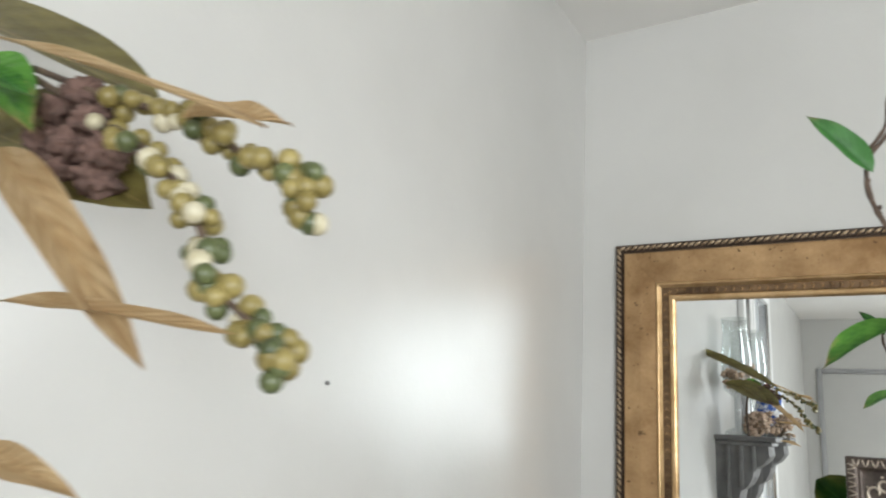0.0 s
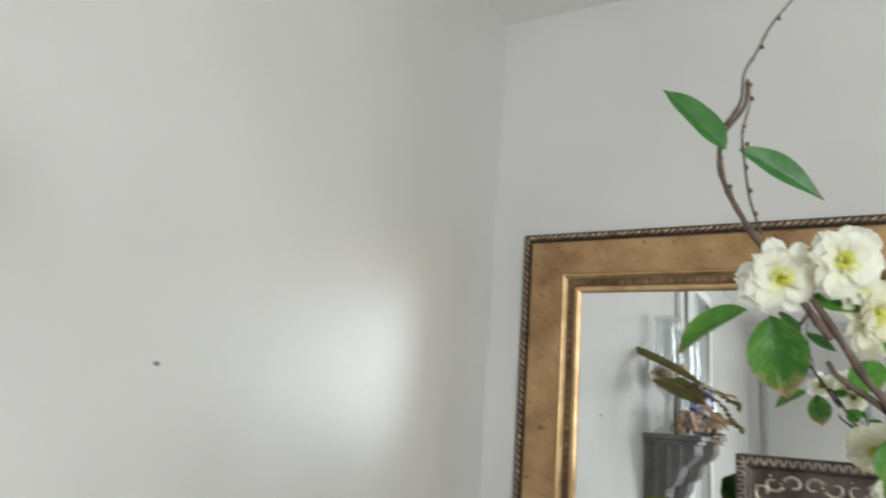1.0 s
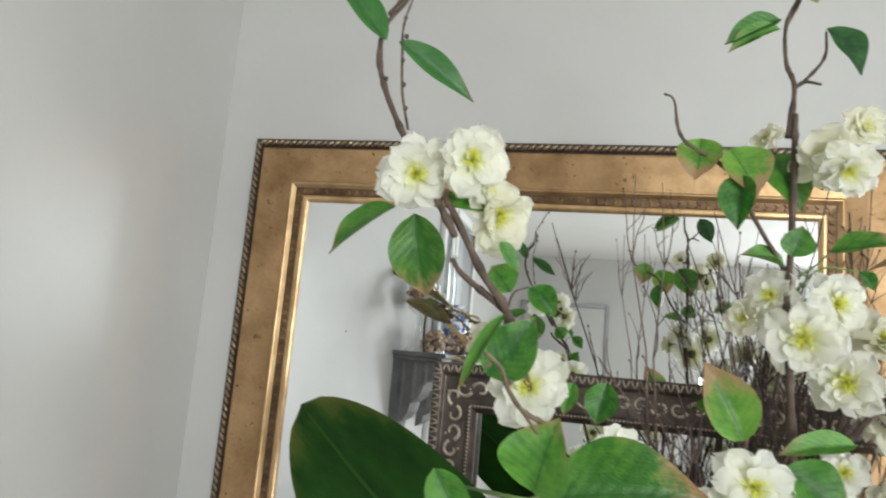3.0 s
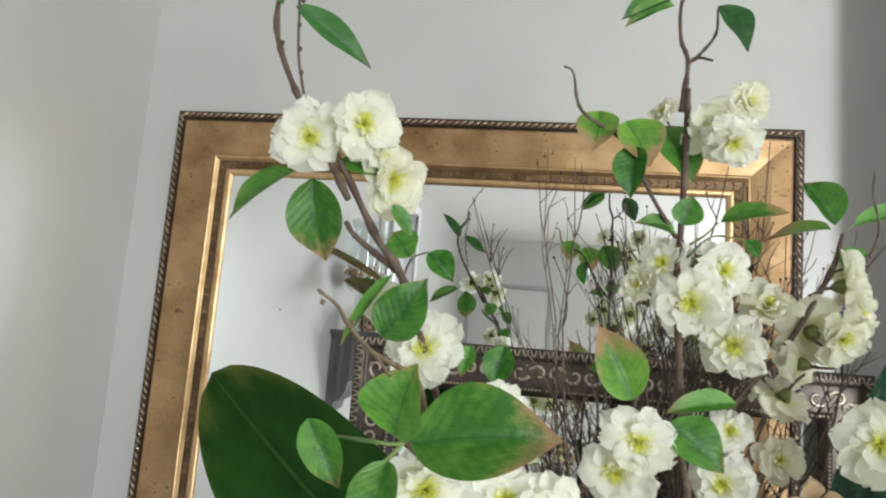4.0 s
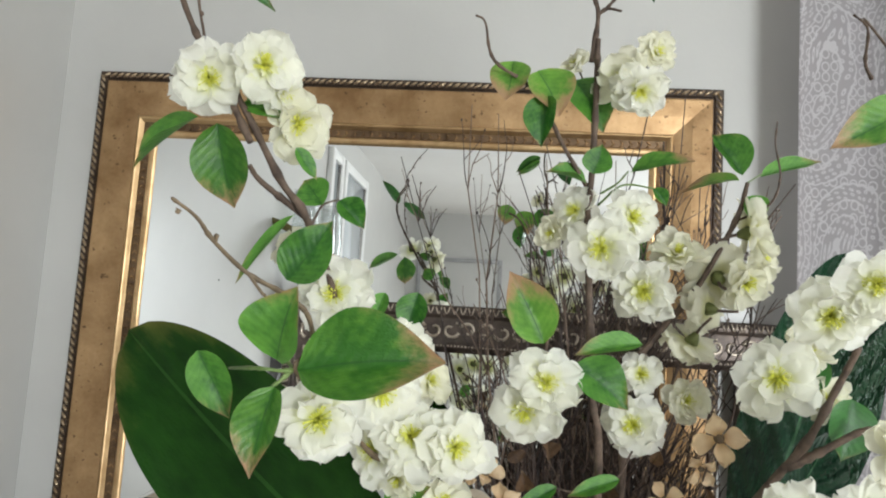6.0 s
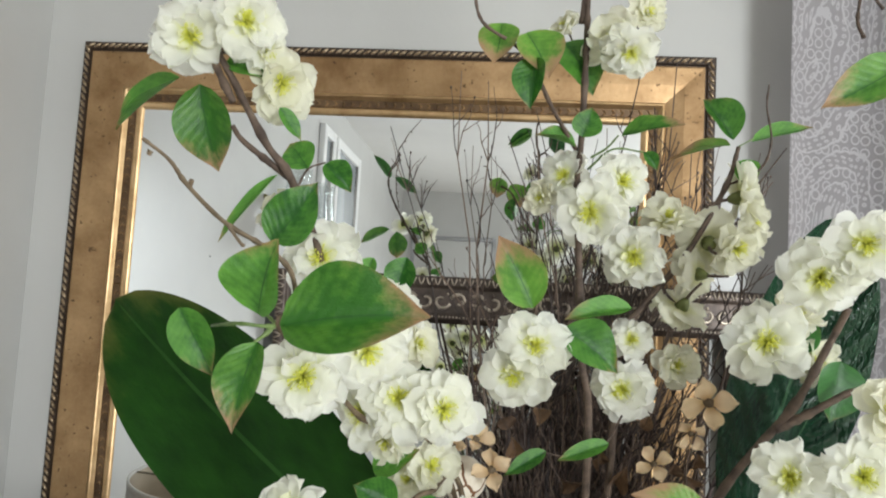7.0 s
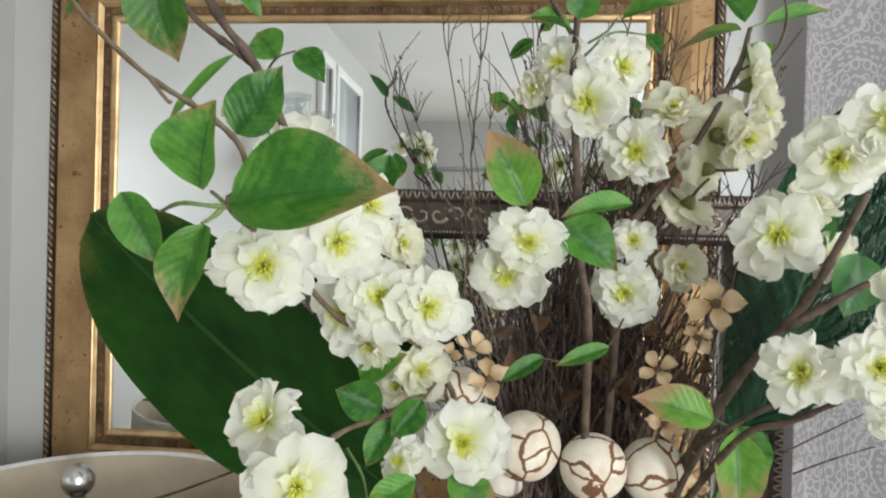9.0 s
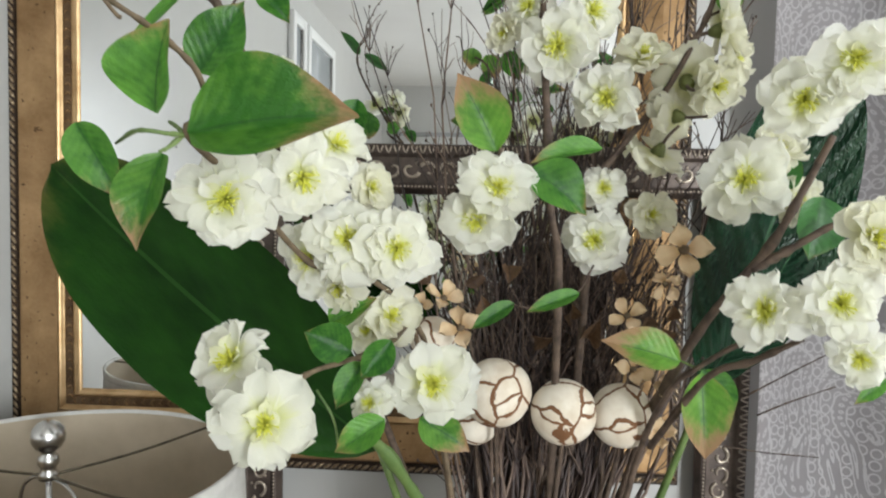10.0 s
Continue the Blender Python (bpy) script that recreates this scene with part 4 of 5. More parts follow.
leaf(b, (0.254, 0.865, 1.331), (0.233, 0.855, 1.293), 0.025, (-0.3, -1, 0.2))
leaf(b, (0.276, 0.850, 1.288), (0.236, 0.840, 1.262), 0.028, (0, -1, 0.5))
leaf(b, (0.298, 0.920, 1.268), (0.345, 0.915, 1.241), 0.035, (0.1, -1, 0.3), True)
stem(b, [(0.217, 0.860, 1.307), (0.231, 0.860, 1.284), (0.234, 0.870, 1.257)], 0.0010, 0.0010, STALK)
stem(b, [(0.243, 0.930, 1.253), (0.266, 0.960, 1.216), (0.294, 1.000, 1.155)], 0.0055, 0.0060, STALK)

b = thing("blossom_branch", VASE + Vector((0, 0, 0.1)), "tall upright branch of cream double blossoms and green leaves", "branch", "blossom branches")
stem(b, [VASE + Vector((0.020, 0.000, 0.1)), (0.437, 1.080, 1.357), (0.424, 1.060, 1.462), (0.414, 1.045, 1.584), (0.409, 1.040, 1.662), (0.411, 1.035, 1.727), (0.411, 1.025, 1.816), (0.410, 1.020, 1.874)], 0.0052, 0.0032)
stem(b, [(0.404, 1.025, 1.848), (0.409, 1.020, 1.904), (0.400, 1.020, 1.935), (0.401, 1.020, 1.984), (0.425, 1.020, 2.034)], 0.0030, 0.0015)
stem(b, [(0.409, 1.020, 1.904), (0.420, 1.020, 1.911), (0.435, 1.015, 1.906)], 0.0022, 0.0014)
stem(b, [(0.417, 1.020, 1.909), (0.436, 1.010, 1.934), (0.438, 1.010, 1.965)], 0.0018, 0.0012)
stem(b, [(0.401, 1.020, 1.980), (0.413, 1.020, 2.006), (0.422, 1.020, 2.046)], 0.0018, 0.0012)
stem(b, [(0.406, 1.040, 1.704), (0.376, 1.020, 1.745), (0.341, 1.020, 1.809), (0.292, 1.000, 1.837), (0.280, 0.985, 1.875), (0.269, 0.979, 1.881)], 0.0030, 0.0011)
flower(b, (0.424, 1.035, 1.632), 0.080, (-0.05, 0, -0.1))
flower(b, (0.395, 1.050, 1.675), 0.055, (-0.5, 0, 0.45))
flower(b, (0.459, 1.050, 1.669), 0.065, (0.5, 0, 0.3))
flower(b, (0.371, 1.060, 1.650), 0.040, (-0.9, 0, 0), True)
flower(b, (0.456, 1.000, 1.807), 0.059, (0.15, 0, -0.35))
flower(b, (0.440, 1.010, 1.820), 0.063, (-0.5, 0, 0.2), True)
flower(b, (0.475, 1.015, 1.856), 0.048, (0.35, 0.3, 0.5), True)
flower(b, (0.388, 1.050, 1.853), 0.040, (-0.2, 0.6, 0.6), True)
leaf(b, (0.313, 1.020, 1.845), (0.306, 1.010, 1.794), 0.050, (-0.3, -1, 0.1), True)
leaf(b, (0.342, 1.010, 1.830), (0.369, 1.000, 1.775), 0.056, (0.2, -1, 0.2), True)
leaf(b, (0.354, 1.000, 1.798), (0.348, 0.990, 1.737), 0.039, (-0.4, -1, 0.1))
leaf(b, (0.387, 1.040, 1.832), (0.423, 1.030, 1.769), 0.058, (0.2, -1, 0.2))
leaf(b, (0.404, 1.030, 1.706), (0.358, 1.020, 1.718), 0.027, (0, -0.6, 0.8))
leaf(b, (0.411, 1.030, 1.717), (0.420, 1.025, 1.751), 0.035, (0.0, -1.0, 0.25))
leaf(b, (0.436, 1.000, 1.964), (0.468, 0.990, 1.908), 0.041, (0.4, -1, 0.2), "deep")
leaf(b, (0.389, 1.000, 1.965), (0.333, 0.980, 1.931), 0.026, (0, -1, 0.6))
leaf(b, (0.389, 1.000, 1.976), (0.329, 0.980, 1.938), 0.030, (0, -1, 0.5))
leaf(b, (0.413, 1.000, 2.022), (0.427, 1.000, 1.995), 0.038, (0.0, -1.0, 0.25))
flower(b, (0.364, 0.966, 1.481), 0.073, (0.1, 0, 0.15))
flower(b, (0.346, 0.974, 1.451), 0.071, (-0.25, 0, -0.2))
leaf(b, (0.364, 1.010, 1.520), (0.323, 1.000, 1.597), 0.055, (0.1, -1, 0.1), True)
leaf(b, (0.343, 1.020, 1.547), (0.315, 1.020, 1.552), 0.022, (0, -1, 0.5))
leaf(b, (0.395, 0.985, 1.501), (0.453, 0.980, 1.459), 0.051, (0.1, -1, 0.4))
leaf(b, (0.474, 1.030, 1.526), (0.398, 1.020, 1.510), 0.031, (0, -0.7, 0.7))
stem(b, [(0.418, 1.060, 1.513), (0.398, 1.000, 1.501), (0.374, 0.980, 1.465)], 0.0015, 0.0012)
stem(b, [(0.367, 1.015, 1.524), (0.363, 1.030, 1.492), (0.342, 1.080, 1.416)], 0.0018, 0.0022)

b = thing("blossom_branch", VASE + Vector((0, 0, 0.1)), "branch of cream double blossoms and green leaves leaning aside", "branch", "blossom branches")
stem(b, [VASE + Vector((0.030, 0.020, 0.1)), (0.475, 1.150, 1.331), (0.475, 1.140, 1.473), (0.508, 1.140, 1.532), (0.556, 1.130, 1.598), (0.599, 1.120, 1.684), (0.610, 1.110, 1.732)], 0.0055, 0.0028)
stem(b, [(0.599, 1.120, 1.684), (0.636, 1.110, 1.705), (0.645, 1.100, 1.738), (0.639, 1.100, 1.779), (0.641, 1.100, 1.808)], 0.0016, 0.0009)
stem(b, [(0.610, 1.110, 1.732), (0.652, 1.180, 1.761)], 0.0010, 0.0008, STALK)
stem(b, [(0.643, 1.140, 1.689), (0.671, 1.120, 1.735)], 0.0012, 0.0008)
stem(b, [(0.425, 1.060, 1.700), (0.445, 1.070, 1.715), (0.456, 1.060, 1.728)], 0.0013, 0.0010, STALK)
stem(b, [(0.421, 1.050, 1.684), (0.450, 1.060, 1.711), (0.486, 1.060, 1.709)], 0.0014, 0.0010, STALK)
flower(b, (0.487, 1.105, 1.589), 0.078, (-0.2, 0, 0.1))
flower(b, (0.528, 1.120, 1.637), 0.067, (0.1, 0.2, 0.9), True)
flower(b, (0.583, 1.130, 1.613), 0.080, (0.4, 1.5, 0.4), True)
flower(b, (0.616, 1.120, 1.670), 0.076, (1.0, 0.9, 0.3), True)
flower(b, (0.614, 1.130, 1.608), 0.071, (0.6, 0.2, -0.2), True)
flower(b, (0.554, 1.140, 1.531), 0.072, (-0.1, 1.3, -0.7), True)
flower(b, (0.572, 1.135, 1.574), 0.068, (-0.3, 1.5, 0.2), True)
flower(b, (0.637, 1.140, 1.639), 0.051, (0.8, 0.3, 0.1), True)
flower(b, (0.479, 1.110, 1.428), 0.073)
flower(b, (0.490, 1.125, 1.487), 0.054, (0.1, 0, 0.4))
flower(b, (0.549, 1.140, 1.457), 0.058, (0.35, 0, 0.2), True)
leaf(b, (0.462, 1.080, 1.733), (0.531, 1.050, 1.745), 0.035, (0, -0.8, 0.7), True)
leaf(b, (0.621, 1.180, 1.752), (0.554, 1.250, 1.744), 0.038, (0, -0.7, 0.8), True)
leaf(b, (0.617, 1.150, 1.751), (0.581, 1.160, 1.809), 0.049, (0.2, -1, 0.2))
leaf(b, (0.650, 1.180, 1.757), (0.762, 1.260, 1.802), 0.030, (0, -0.8, 0.7))
leaf(b, (0.612, 1.120, 1.716), (0.631, 1.120, 1.685), 0.034, (0.0, -1.0, 0.25))
leaf(b, (0.486, 1.060, 1.709), (0.503, 1.060, 1.689), 0.017, (0.0, -1.0, 0.25))

b = thing("blossom_branch", VASE + Vector((0, 0, 0.1)), "stout branch of cream double blossoms and green leaves", "branch", "blossom branches")
stem(b, [VASE + Vector((0.050, -0.010, 0.1)), (0.541, 1.120, 1.185), (0.581, 1.060, 1.322), (0.612, 1.030, 1.385), (0.642, 1.010, 1.436), (0.668, 1.000, 1.495), (0.680, 0.980, 1.537)], 0.0062, 0.0034)
stem(b, [(0.625, 1.020, 1.405), (0.659, 1.010, 1.428), (0.691, 1.000, 1.451), (0.707, 0.990, 1.455)], 0.0045, 0.0030)
stem(b, [(0.545, 1.080, 1.198), (0.578, 1.000, 1.296), (0.611, 0.970, 1.321), (0.639, 0.930, 1.351)], 0.0045, 0.0025)
flower(b, (0.619, 1.035, 1.497), 0.083)
flower(b, (0.654, 1.050, 1.527), 0.059, (0.4, 0.4, 0.4), True)
flower(b, (0.641, 0.955, 1.566), 0.074, (-0.1, 0, -0.15))
flower(b, (0.671, 0.930, 1.598), 0.069, (0.1, 0, 0.05))
flower(b, (0.681, 1.060, 1.478), 0.053, (0.6, 0.4, 0), True)
leaf(b, (0.656, 1.060, 1.489), (0.679, 1.050, 1.528), 0.036, (0.0, -1.0, 0.25), "deep")
leaf(b, (0.697, 1.030, 1.481), (0.682, 1.020, 1.416), 0.057, (0.2, -1, 0.2), "deep")
leaf(b, (0.713, 0.940, 1.780), (0.629, 0.930, 1.730), 0.049, (0, -1, 0.35), True)
stem(b, [(0.696, 0.950, 1.839), (0.669, 0.940, 1.864), (0.664, 0.940, 1.869)], 0.0014, 0.0010)
stem(b, [(0.683, 0.960, 1.812), (0.674, 0.955, 1.828), (0.674, 0.950, 1.862), (0.660, 0.950, 1.877)], 0.0022, 0.0010)

b = thing("blossom_branch", VASE + Vector((0, 0, 0.1)), "low branch of cream double blossoms and green leaves beside the curtain", "branch", "blossom branches")
stem(b, [VASE + Vector((0.060, -0.040, 0.1)), (0.531, 1.100, 1.158), (0.548, 1.030, 1.270), (0.564, 0.990, 1.307), (0.602, 0.950, 1.346), (0.653, 0.910, 1.370)], 0.0040, 0.0020)
flower(b, (0.603, 0.920, 1.376), 0.065, (-0.25, 0, 0.1))
flower(b, (0.653, 0.895, 1.387), 0.065, (0.15, 0, 0.0))
flower(b, (0.673, 0.900, 1.342), 0.049, (0.1, 0, -0.3))
flower(b, (0.679, 0.900, 1.444), 0.063, (0.5, 0, 0.1), True)
leaf(b, (0.553, 1.000, 1.313), (0.474, 1.000, 1.333), 0.043, (0, -0.9, 0.5), True)
leaf(b, (0.586, 1.040, 1.293), (0.592, 1.030, 1.202), 0.053, (0, -1, 0.1), True)
leaf(b, (0.593, 1.060, 1.292), (0.629, 1.060, 1.237), 0.043, (0.2, -1, 0.1))
leaf(b, (0.697, 0.900, 1.324), (0.671, 0.900, 1.301), 0.014, (0.0, -1.0, 0.25))
leaf(b, (0.387, 1.050, 1.360), (0.340, 1.040, 1.332), 0.021, (0, -0.8, 0.6))
leaf(b, (0.458, 1.060, 1.372), (0.399, 1.050, 1.351), 0.021, (0, -0.8, 0.6))
stem(b, [(0.475, 1.080, 1.401), (0.456, 1.070, 1.370), (0.418, 1.060, 1.354), (0.384, 1.050, 1.358)], 0.0012, 0.0009)
stem(b, [(0.553, 1.000, 1.313), (0.569, 0.990, 1.307)], 0.0010, 0.0010, STALK)
stem(b, [(0.655, 1.100, 1.255), (0.695, 1.080, 1.288), (0.731, 1.070, 1.313)], 0.0010, 0.0006)
stem(b, [(0.668, 1.100, 1.233), (0.701, 1.090, 1.253), (0.744, 1.080, 1.274)], 0.0010, 0.0006)
stem(b, [(0.639, 1.120, 1.189), (0.681, 1.110, 1.187), (0.739, 1.100, 1.187)], 0.0009, 0.0005)

b = thing("dried_pod_stem", VASE + Vector((0, 0, 0.1)), "dried tan wooden pods on thin stems in the arrangement", "dried flowers", "dried stems")
stem(b, [VASE + Vector((0.030, 0.030, 0.1)), (0.561, 1.160, 1.236), (0.566, 1.140, 1.337), (0.584, 1.130, 1.413)], 0.0018, 0.0012)
pod(b, (0.579, 1.100, 1.420), 0.063, (0, 0, 0))
pod(b, (0.570, 1.140, 1.377), 0.043, (0.2, 0, -0.5))
pod(b, (0.327, 1.120, 1.319), 0.053, (-0.1, 0, 0.3))
pod(b, (0.306, 1.120, 1.354), 0.044, (0.2, 0, 0.6))
pod(b, (0.279, 1.120, 1.345), 0.035, (-0.4, 0, 0.1))
pod(b, (0.524, 1.130, 1.338), 0.043, (0, 0.3, 0.2))
pod(b, (0.531, 1.120, 1.276), 0.044, (0.3, 0, 0.2))
pod(b, (0.563, 1.100, 1.262), 0.027, (0, 0, 0))
pod(b, (0.569, 1.140, 1.193), 0.043, (0.2, 0, 0))
dry_leaf(b, (0.383, 1.160, 1.392), (0.385, 1.145, 1.374), 0.023, (0.2, -1.0, -0.4))
dry_leaf(b, (0.417, 1.160, 1.302), (0.438, 1.140, 1.304), 0.018, (0.6, -1.0, 0.0))
dry_leaf(b, (0.515, 1.160, 1.375), (0.523, 1.156, 1.392), 0.017, (0.2, -1.0, 0.5))
dry_leaf(b, (0.546, 1.160, 1.292), (0.524, 1.157, 1.295), 0.016, (0.3, -1.0, 0.2))
dry_leaf(b, (0.558, 1.160, 1.334), (0.554, 1.165, 1.318), 0.021, (0.3, -1.0, 0.5))
dry_leaf(b, (0.357, 1.160, 1.328), (0.351, 1.146, 1.352), 0.026, (-0.1, -1.0, 0.5))
dry_leaf(b, (0.455, 1.160, 1.331), (0.463, 1.135, 1.346), 0.018, (0.6, -1.0, -0.0))
dry_leaf(b, (0.583, 1.160, 1.307), (0.567, 1.150, 1.321), 0.020, (-0.2, -1.0, 0.1))
dry_leaf(b, (0.286, 1.160, 1.368), (0.266, 1.157, 1.380), 0.027, (0.4, -1.0, 0.6))
dry_leaf(b, (0.346, 1.160, 1.363), (0.337, 1.164, 1.377), 0.028, (0.5, -1.0, 0.1))
dry_leaf(b, (0.541, 1.160, 1.235), (0.537, 1.163, 1.251), 0.023, (-0.3, -1.0, -0.4))
dry_leaf(b, (0.483, 1.160, 1.304), (0.492, 1.134, 1.327), 0.026, (-0.1, -1.0, -0.3))
dry_leaf(b, (0.584, 1.160, 1.349), (0.581, 1.165, 1.327), 0.016, (0.1, -1.0, -0.5))
dry_leaf(b, (0.567, 1.160, 1.271), (0.564, 1.165, 1.288), 0.028, (0.0, -1.0, 0.6))

papery_ball((0.372, 1.110, 1.245), 0.0403, 1)
papery_ball((0.450, 1.105, 1.227), 0.0381, 2)
papery_ball((0.520, 1.120, 1.221), 0.0374, 3)
papery_ball((0.348, 1.150, 1.198), 0.0277, 4)
papery_ball((0.292, 1.150, 1.299), 0.0278, 6)
big_leaf("large_leaf", (0.246, 1.030, 1.199), (-0.158, 1.084, 1.502), 0.197, (-0.25, -1.0, 0.35), BANANA, "large dark green oblong leaf with pale midrib", 5, 0.05, 0.05, VASE + Vector((-0.05, -0.02, 0.1)))
big_leaf("large_leaf", (0.642, 1.200, 1.239), (0.757, 1.150, 1.658), 0.153, (-0.1, -1.0, 0.1), DARK_LEAF, "large dark waxy leaf beside the curtain", 6, 0.05, 0.12, VASE + Vector((0.05, 0.02, 0.1)))
big_leaf("large_leaf", (0.622, 1.120, 1.276), (0.708, 1.100, 1.437), 0.079, (0.2, -1.0, 0.1), DARK_LEAF, "dark waxy leaf with bright gloss", 7, 0.05, 0.2, VASE + Vector((0.06, 0.03, 0.1)))


# ---- wall shelf, dried plants and glass beside the camera ----
SHELF_TOP = 1.585


def corbel_shelf(y):
    """A bracket shelf: a moulded board on a scrolled, fluted corbel."""
    root = thing("corbel_shelf", (X0, y, SHELF_TOP - 0.33), "dark grey carved corbel shelf on the white wall", "shelf", "shelves on the side wall")
    part("board", boxed(X0, X0 + 0.215, y - 0.10, y + 0.10, SHELF_TOP - 0.018, SHELF_TOP, 0.004), GREY_WOOD, root)
    part("moulding", boxed(X0, X0 + 0.20, y - 0.088, y + 0.088, SHELF_TOP - 0.034, SHELF_TOP - 0.018, 0.005), GREY_WOOD, root)
    profile = ((0.0, -0.034), (0.185, -0.034), (0.188, -0.07), (0.165, -0.10), (0.135, -0.12), (0.128, -0.15), (0.112, -0.18), (0.085, -0.20), (0.078, -0.235), (0.06, -0.265), (0.035, -0.28), (0.03, -0.31), (0.0, -0.33))
    for lo, hi, k in ((-0.075, -0.047, 1.0), (-0.047, -0.034, 0.9), (-0.034, -0.007, 1.0), (-0.007, 0.007, 0.9), (0.007, 0.034, 1.0), (0.034, 0.047, 0.9), (0.047, 0.075, 1.0)):
        bm = bmesh.new()
        ends = [[bm.verts.new((X0 + d * k, y + e, SHELF_TOP + h)) for d, h in profile] for e in (lo, hi)]
        n = len(profile)
        for i in range(n):
            bm.faces.new((ends[0][i], ends[0][(i + 1) % n], ends[1][(i + 1) % n], ends[1][i]))
        bm.faces.new(ends[0])
        bm.faces.new(ends[1][::-1])
        bmesh.ops.recalc_face_normals(bm, faces=bm.faces)
        part("flute", bm, GREY_WOOD, root, smooth=False)
    for d in (0.045, 0.09, 0.135):
        part("groove_strip", boxed(X0 + d - 0.008, X0 + d + 0.008, y + 0.0755, y + 0.084, SHELF_TOP - 0.05 - 0.26 * (1 - d / 0.19), SHELF_TOP - 0.036, 0.003), GREY_WOOD, root)
    return root


def china_jar():
    root = thing("china_jar", (X0 + 0.125, -0.45, SHELF_TOP), "small blue and white china jar on the shelf", "jar")
    part("jar_body", lathe(bmesh.new(), ((0.0, 0.0), (0.035, 0.0), (0.055, 0.05), (0.06, 0.12), (0.05, 0.19), (0.03, 0.21), (0.034, 0.23), (0.028, 0.23), (0.0, 0.2)), (X0 + 0.125, -0.45, SHELF_TOP), 24), BLUE_CHINA, root)
    return root


def candle_glass(y):
    root = thing("glass_candle_holder", (X0 + 0.075, y, SHELF_TOP), "tall clear glass hurricane candle holder", "candle holder")
    part("glass", lathe(bmesh.new(), ((0.0, 0.0), (0.05, 0.0), (0.05, 0.012), (0.014, 0.03), (0.014, 0.14), (0.05, 0.17), (0.06, 0.28), (0.048, 0.40), (0.055, 0.45), (0.052, 0.45), (0.045, 0.40), (0.056, 0.28), (0.046, 0.18), (0.0, 0.16)), (X0 + 0.075, y, SHELF_TOP), 24), GLASS, root)
    part("candle", lathe(bmesh.new(), ((0.0, 0.165), (0.028, 0.165), (0.028, 0.27), (0.0, 0.272)), (X0 + 0.075, y, SHELF_TOP), 16), CERAMIC, root)
    return root


def dried_posy(at, seed, n, spread):
    rng = random.Random(seed)
    root = thing("dried_flowers", at, "full posy of brown and beige dried flowers on the shelf", "dried flowers")
    for _ in range(n):
        c = Vector(at) + Vector((rng.uniform(-0.4, 0.6) * spread, rng.uniform(-1, 1) * spread, rng.uniform(0.02, 0.9) * spread))
        bm = bmesh.new()
        for k in range(9):
            d = Vector((rng.uniform(-1, 1), rng.uniform(-1, 1), rng.uniform(-0.6, 1))).normalized()
            blob(bm, c + d * 0.014, 0.010, (1, 1, 0.7), 1, 0.2, rng)
        part("flower_head", bm, DRIED, root)
        part("stem", tube(bmesh.new(), [Vector(at), c], 0.0015, 0.001, 5), BARK_PALE, root)
    return root


corbel_shelf(0.02)
corbel_shelf(-0.42)
china_jar()
candle_glass(0.03)
candle_glass(-0.36)
dried_posy((X0 + 0.075, 0.03, SHELF_TOP + 0.175), 3, 34, 0.095)
dried_posy((X0 + 0.13, -0.02, SHELF_TOP + 0.002), 8, 26, 0.085)
dried_posy((X0 + 0.17, -0.40, SHELF_TOP + 0.002), 15, 26, 0.10)


def berry_spray():
    """Hanging sprays of berries among dry leaves, close to the camera at the start."""
    rng = random.Random(12)
    root = thing("berry_spray", (-0.46, 0.07, SHELF_TOP), "dry leaf stem with drooping sprays of green berries", "dried plant")
    knot = BERRY_KNOT
    part("stalk", tube(bmesh.new(), smooth_line([Vector((-0.46, 0.07, SHELF_TOP)), Vector((-0.455, 0.12, 1.69)), knot], 6), 0.005, 0.004, 8), BARK, root)
    for pts in SPRAYS:
        line = smooth_line(pts, 8)
        part("spray_stem", tube(bmesh.new(), line, 0.0022, 0.0014, 6), BARK, root)
        n = len(line)
        for i in range(7, n):
            for _ in range(1 if i % 3 else 2):
                d = Vector((rng.uniform(-1, 1), rng.uniform(-1, 1), rng.uniform(-1, 0.8))).normalized()
                part("berry", blob(bmesh.new(), line[i] + d * 0.0068, rng.uniform(0.0046, 0.0062), (1, 1, 1), 2), rng.choice((BERRY_GOLD, BERRY_GOLD, BERRY_GOLD, BERRY_GREEN, BERRY_GREEN, BERRY_PALE)), root)
    return root


BERRY_KNOT = Vector((-0.426, 0.190, 1.783))
SPRAYS = ([(-0.414, 0.190, 1.784), (-0.344, 0.200, 1.755), (-0.288, 0.210, 1.737), (-0.259, 0.220, 1.718), (-0.224, 0.225, 1.704), (-0.217, 0.225, 1.684)], [(-0.411, 0.190, 1.777), (-0.334, 0.200, 1.735), (-0.285, 0.200, 1.704), (-0.265, 0.205, 1.678), (-0.251, 0.205, 1.653), (-0.234, 0.210, 1.636), (-0.212, 0.215, 1.622), (-0.217, 0.215, 1.611)])
plant = berry_spray()
put_under(new("dry_leaf", leaf_mesh("dry_leaf", 310, DRY_LEAF, 0.5, 0.2, 0.2, 0.012, point=0.6)), plant, "olive dry leaf", leaf_pose((-0.649, 0.210, 1.909), (-0.332, 0.220, 1.763), 0.050, (0.9, -0.5, 0.3)))
put_under(new("dry_leaf", leaf_mesh("dry_leaf", 370, DRY_LEAF, 0.5, 0.2, 0.2, 0.012, point=0.6)), plant, "olive dry leaf", leaf_pose((-0.514, 0.205, 1.772), (-0.326, 0.215, 1.702), 0.070, (0.85, -0.5, 0.0)))
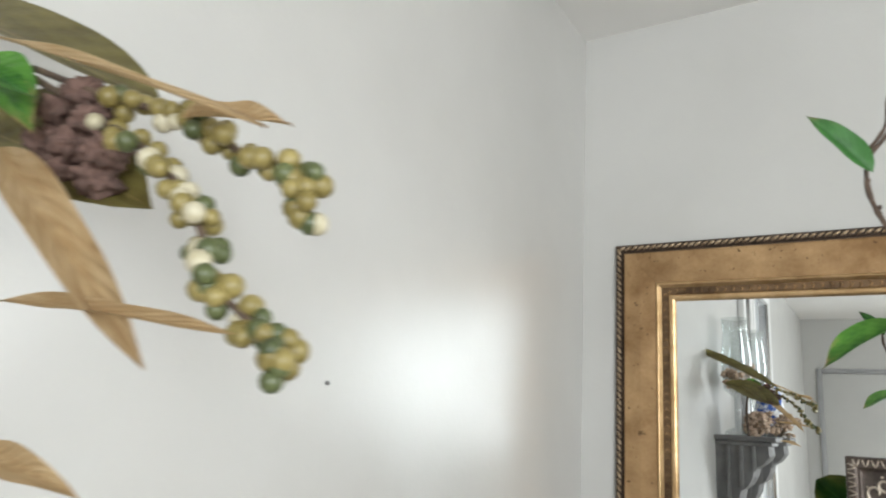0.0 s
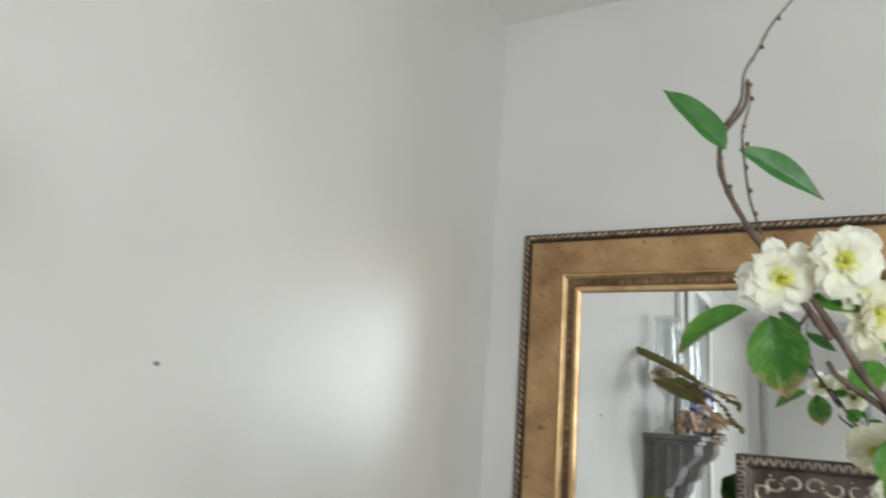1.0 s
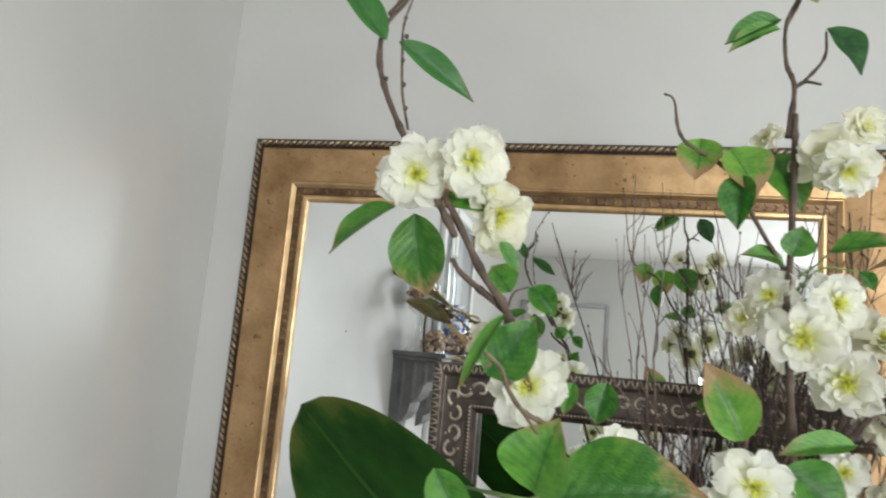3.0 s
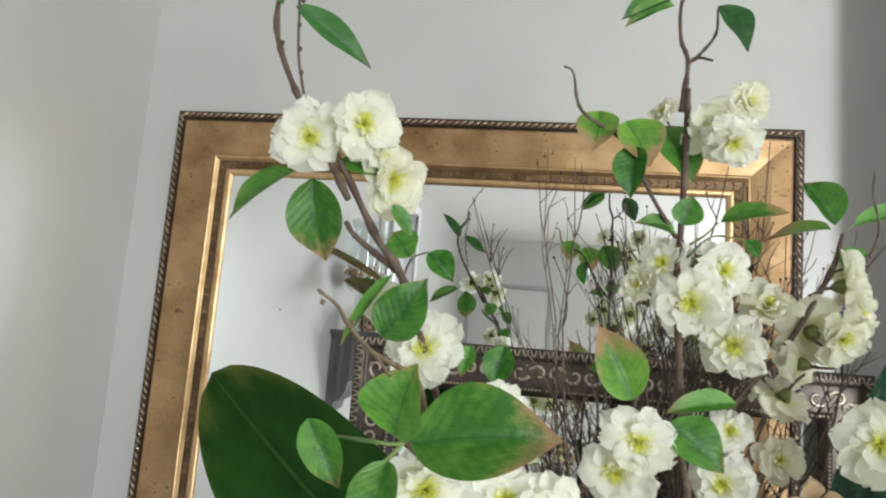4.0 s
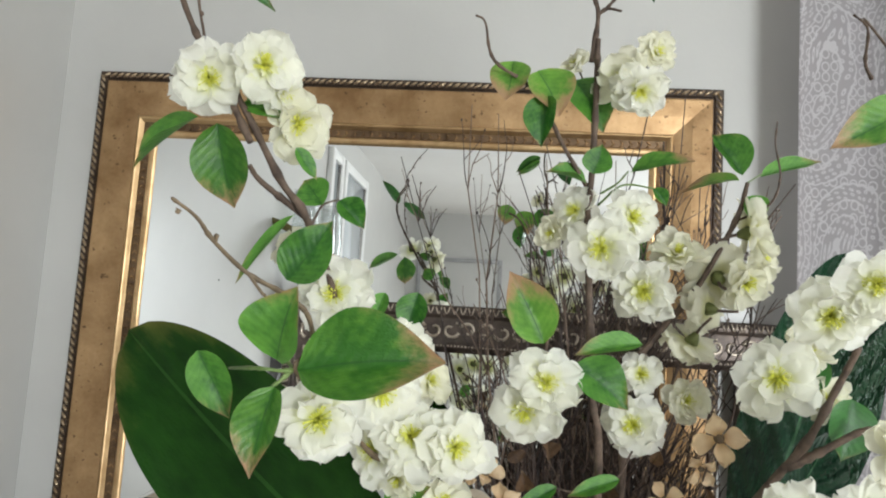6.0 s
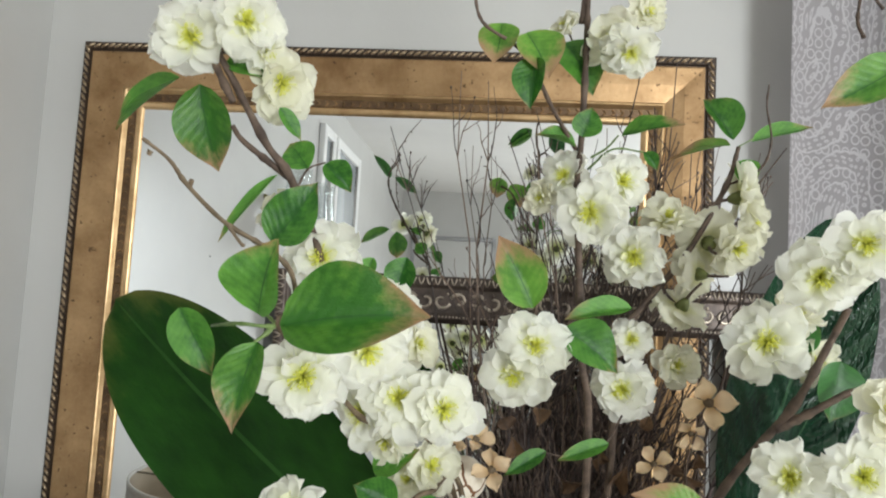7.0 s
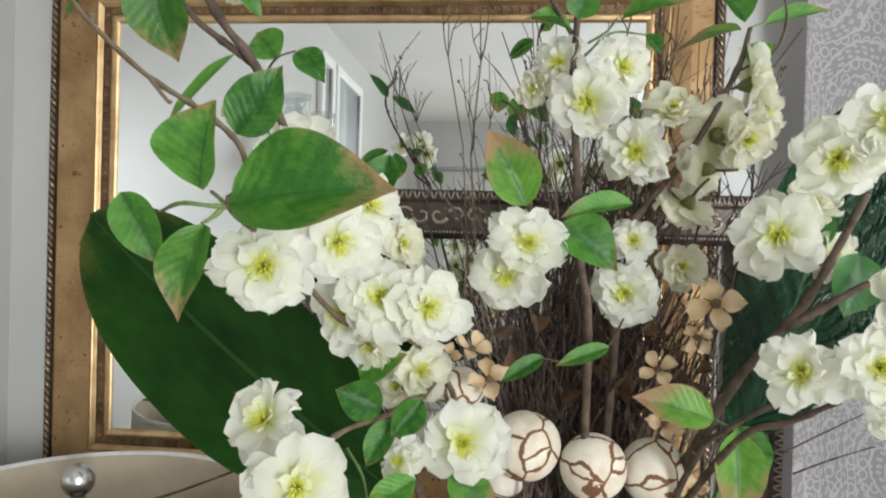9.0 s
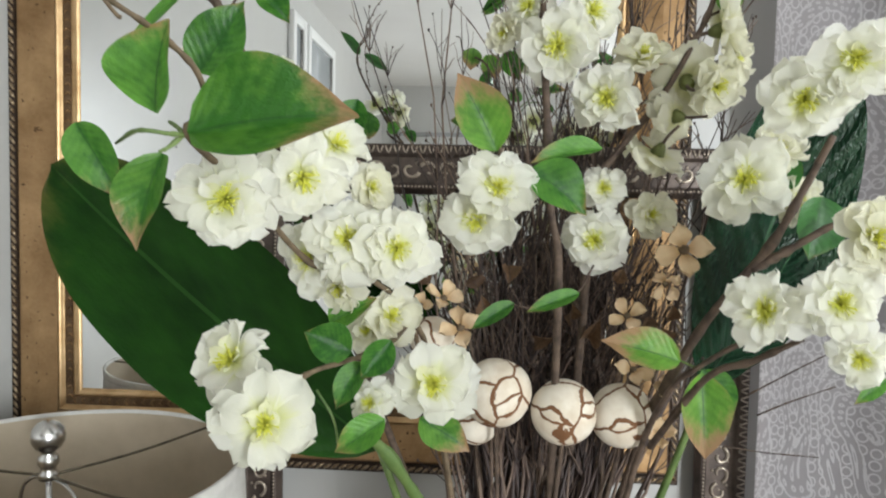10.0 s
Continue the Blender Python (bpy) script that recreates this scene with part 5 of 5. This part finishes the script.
put_under(new("dry_leaf", leaf_mesh("dry_leaf", 400, DRY_LEAF, 0.5, 0.2, 0.2, 0.012, point=0.6)), plant, "olive dry leaf", leaf_pose((-0.453, 0.215, 1.766), (-0.370, 0.225, 1.711), 0.031, (0.8, -0.5, -0.2)))
put_under(new("straw_blade", leaf_mesh("straw_blade", 210, STRAW, 0.45, 0.35, 0.5, 0.09, 30, 8, 0.8)), plant, "pale straw blade", leaf_pose((-0.457, 0.180, 1.812), (-0.212, 0.190, 1.714), 0.008, (0.8, -0.5, 0.4)))
put_under(new("straw_blade", leaf_mesh("straw_blade", 290, STRAW, 0.45, 0.35, 0.5, 0.09, 30, 8, 0.8)), plant, "pale straw blade", leaf_pose((-0.396, 0.170, 1.728), (-0.256, 0.180, 1.614), 0.025, (0.85, -0.5, 0.1)))
put_under(new("straw_blade", leaf_mesh("straw_blade", 226, STRAW, 0.45, 0.35, 0.5, 0.09, 30, 8, 0.8)), plant, "pale straw blade", leaf_pose((-0.362, 0.170, 1.641), (-0.206, 0.180, 1.626), 0.009, (0.8, -0.5, 0.4)))
put_under(new("straw_blade", leaf_mesh("straw_blade", 560, STRAW, 0.45, 0.35, 0.5, 0.09, 30, 8, 0.8)), plant, "pale straw blade", leaf_pose((-0.283, 0.200, 1.734), (-0.220, 0.210, 1.725), 0.012, (0.8, -0.5, 0.3)))
put_under(new("straw_blade", leaf_mesh("straw_blade", 200, STRAW, 0.45, 0.35, 0.5, 0.09, 30, 8, 0.8)), plant, "brown straw blade", leaf_pose((-0.339, 0.160, 1.575), (-0.272, 0.170, 1.562), 0.014, (0.8, -0.5, 0.3)))
put_under(new("leaf", leaf_mesh("leaf", 220, LEAF, 0.5, 0.2, 0.2, 0.012, point=1.0)), plant, "green leaf", leaf_pose((-0.410, 0.160, 1.769), (-0.364, 0.170, 1.748), 0.014, (0.8, -0.5, 0.2)))
for c in ((-0.393, 0.200, 1.756), (-0.359, 0.200, 1.744), (-0.374, 0.200, 1.732), (-0.341, 0.200, 1.725), (-0.399, 0.200, 1.739), (-0.372, 0.200, 1.762), (-0.385, 0.205, 1.722), (-0.355, 0.205, 1.712)):
    bm = blob(bmesh.new(), (0, 0, 0), 0.0135, (1, 1, 0.85), 4)
    for v in bm.verts:
        v.co *= 0.85 + 0.5 * noise.noise(v.co * 190 + Vector(c) * 90) + 0.2 * noise.noise(v.co * 420)
    part("dry_head", bm, DRY_BLOOM, plant, "faded mauve dry flower", m=Matrix.Translation(c))
put_under(new("leaf", LEAVES[1]), plant, "lime green leaf", leaf_pose((-0.445, 0.170, 1.790), (-0.372, 0.175, 1.735), 0.034, (0.8, -0.5, 0.2)))


# ---- glass panels on the side wall, glowing drum across the room ----
def glass_panel(y0, y1):
    root = thing("glass_wall_panel", (X0, (y0 + y1) / 2, 1.0), "tall bevelled mirror panel in a white frame", "mirror", "panels on the side wall")
    part("panel_frame", box(box(box(box(bmesh.new(), X0 + 0.001, X0 + 0.03, y0, y0 + 0.05, 1.0, 2.36, 0.004), X0 + 0.001, X0 + 0.03, y1 - 0.05, y1, 1.0, 2.36, 0.004), X0 + 0.001, X0 + 0.029, y0 + 0.05, y1 - 0.05, 1.0, 1.05, 0.004), X0 + 0.001, X0 + 0.029, y0 + 0.05, y1 - 0.05, 2.31, 2.36, 0.004), WHITE_WOOD, root)
    part("inner_edge", box(box(bmesh.new(), X0 + 0.001, X0 + 0.024, y0 + 0.051, y0 + 0.062, 1.051, 2.309), X0 + 0.001, X0 + 0.024, y1 - 0.062, y1 - 0.051, 1.051, 2.309), CHROME, root)
    part("pane", boxed(X0 + 0.001, X0 + 0.012, y0 + 0.063, y1 - 0.063, 1.051, 2.309), FROSTED, root)
    return root


glass_panel(-1.38, -0.78)
glass_panel(-0.74, -0.50)


# an invented glowing drum on a stand, in place of a bright window patch
def glow_drum():
    root = thing("glow_stand", (0.90, -1.78, 0.0), "glowing drum standing in for the bright patch across the room", "lamp")
    part("lamp_base", lathe(bmesh.new(), ((0.0, 0.0), (0.13, 0.0), (0.13, 0.02), (0.012, 0.035), (0.010, 1.50), (0.0, 1.50)), (0.90, -1.78, 0.0), 24), CHROME, root)
    part("shade", lathe(bmesh.new(), ((0.10, 0.0), (0.09, 0.11)), (0.90, -1.78, 1.47), 32), GLOW_WHITE, root, "glowing white drum, added as the bright patch")
    return root


glow_drum()

nail = tagged(part("wall_hook", blob(bmesh.new(), (X0 + 0.001, 0.66, 1.628), 0.0035, (0.8, 1.1, 0.8), 2), GREY_WOOD), "tiny dark nail head in the white wall", "nail")
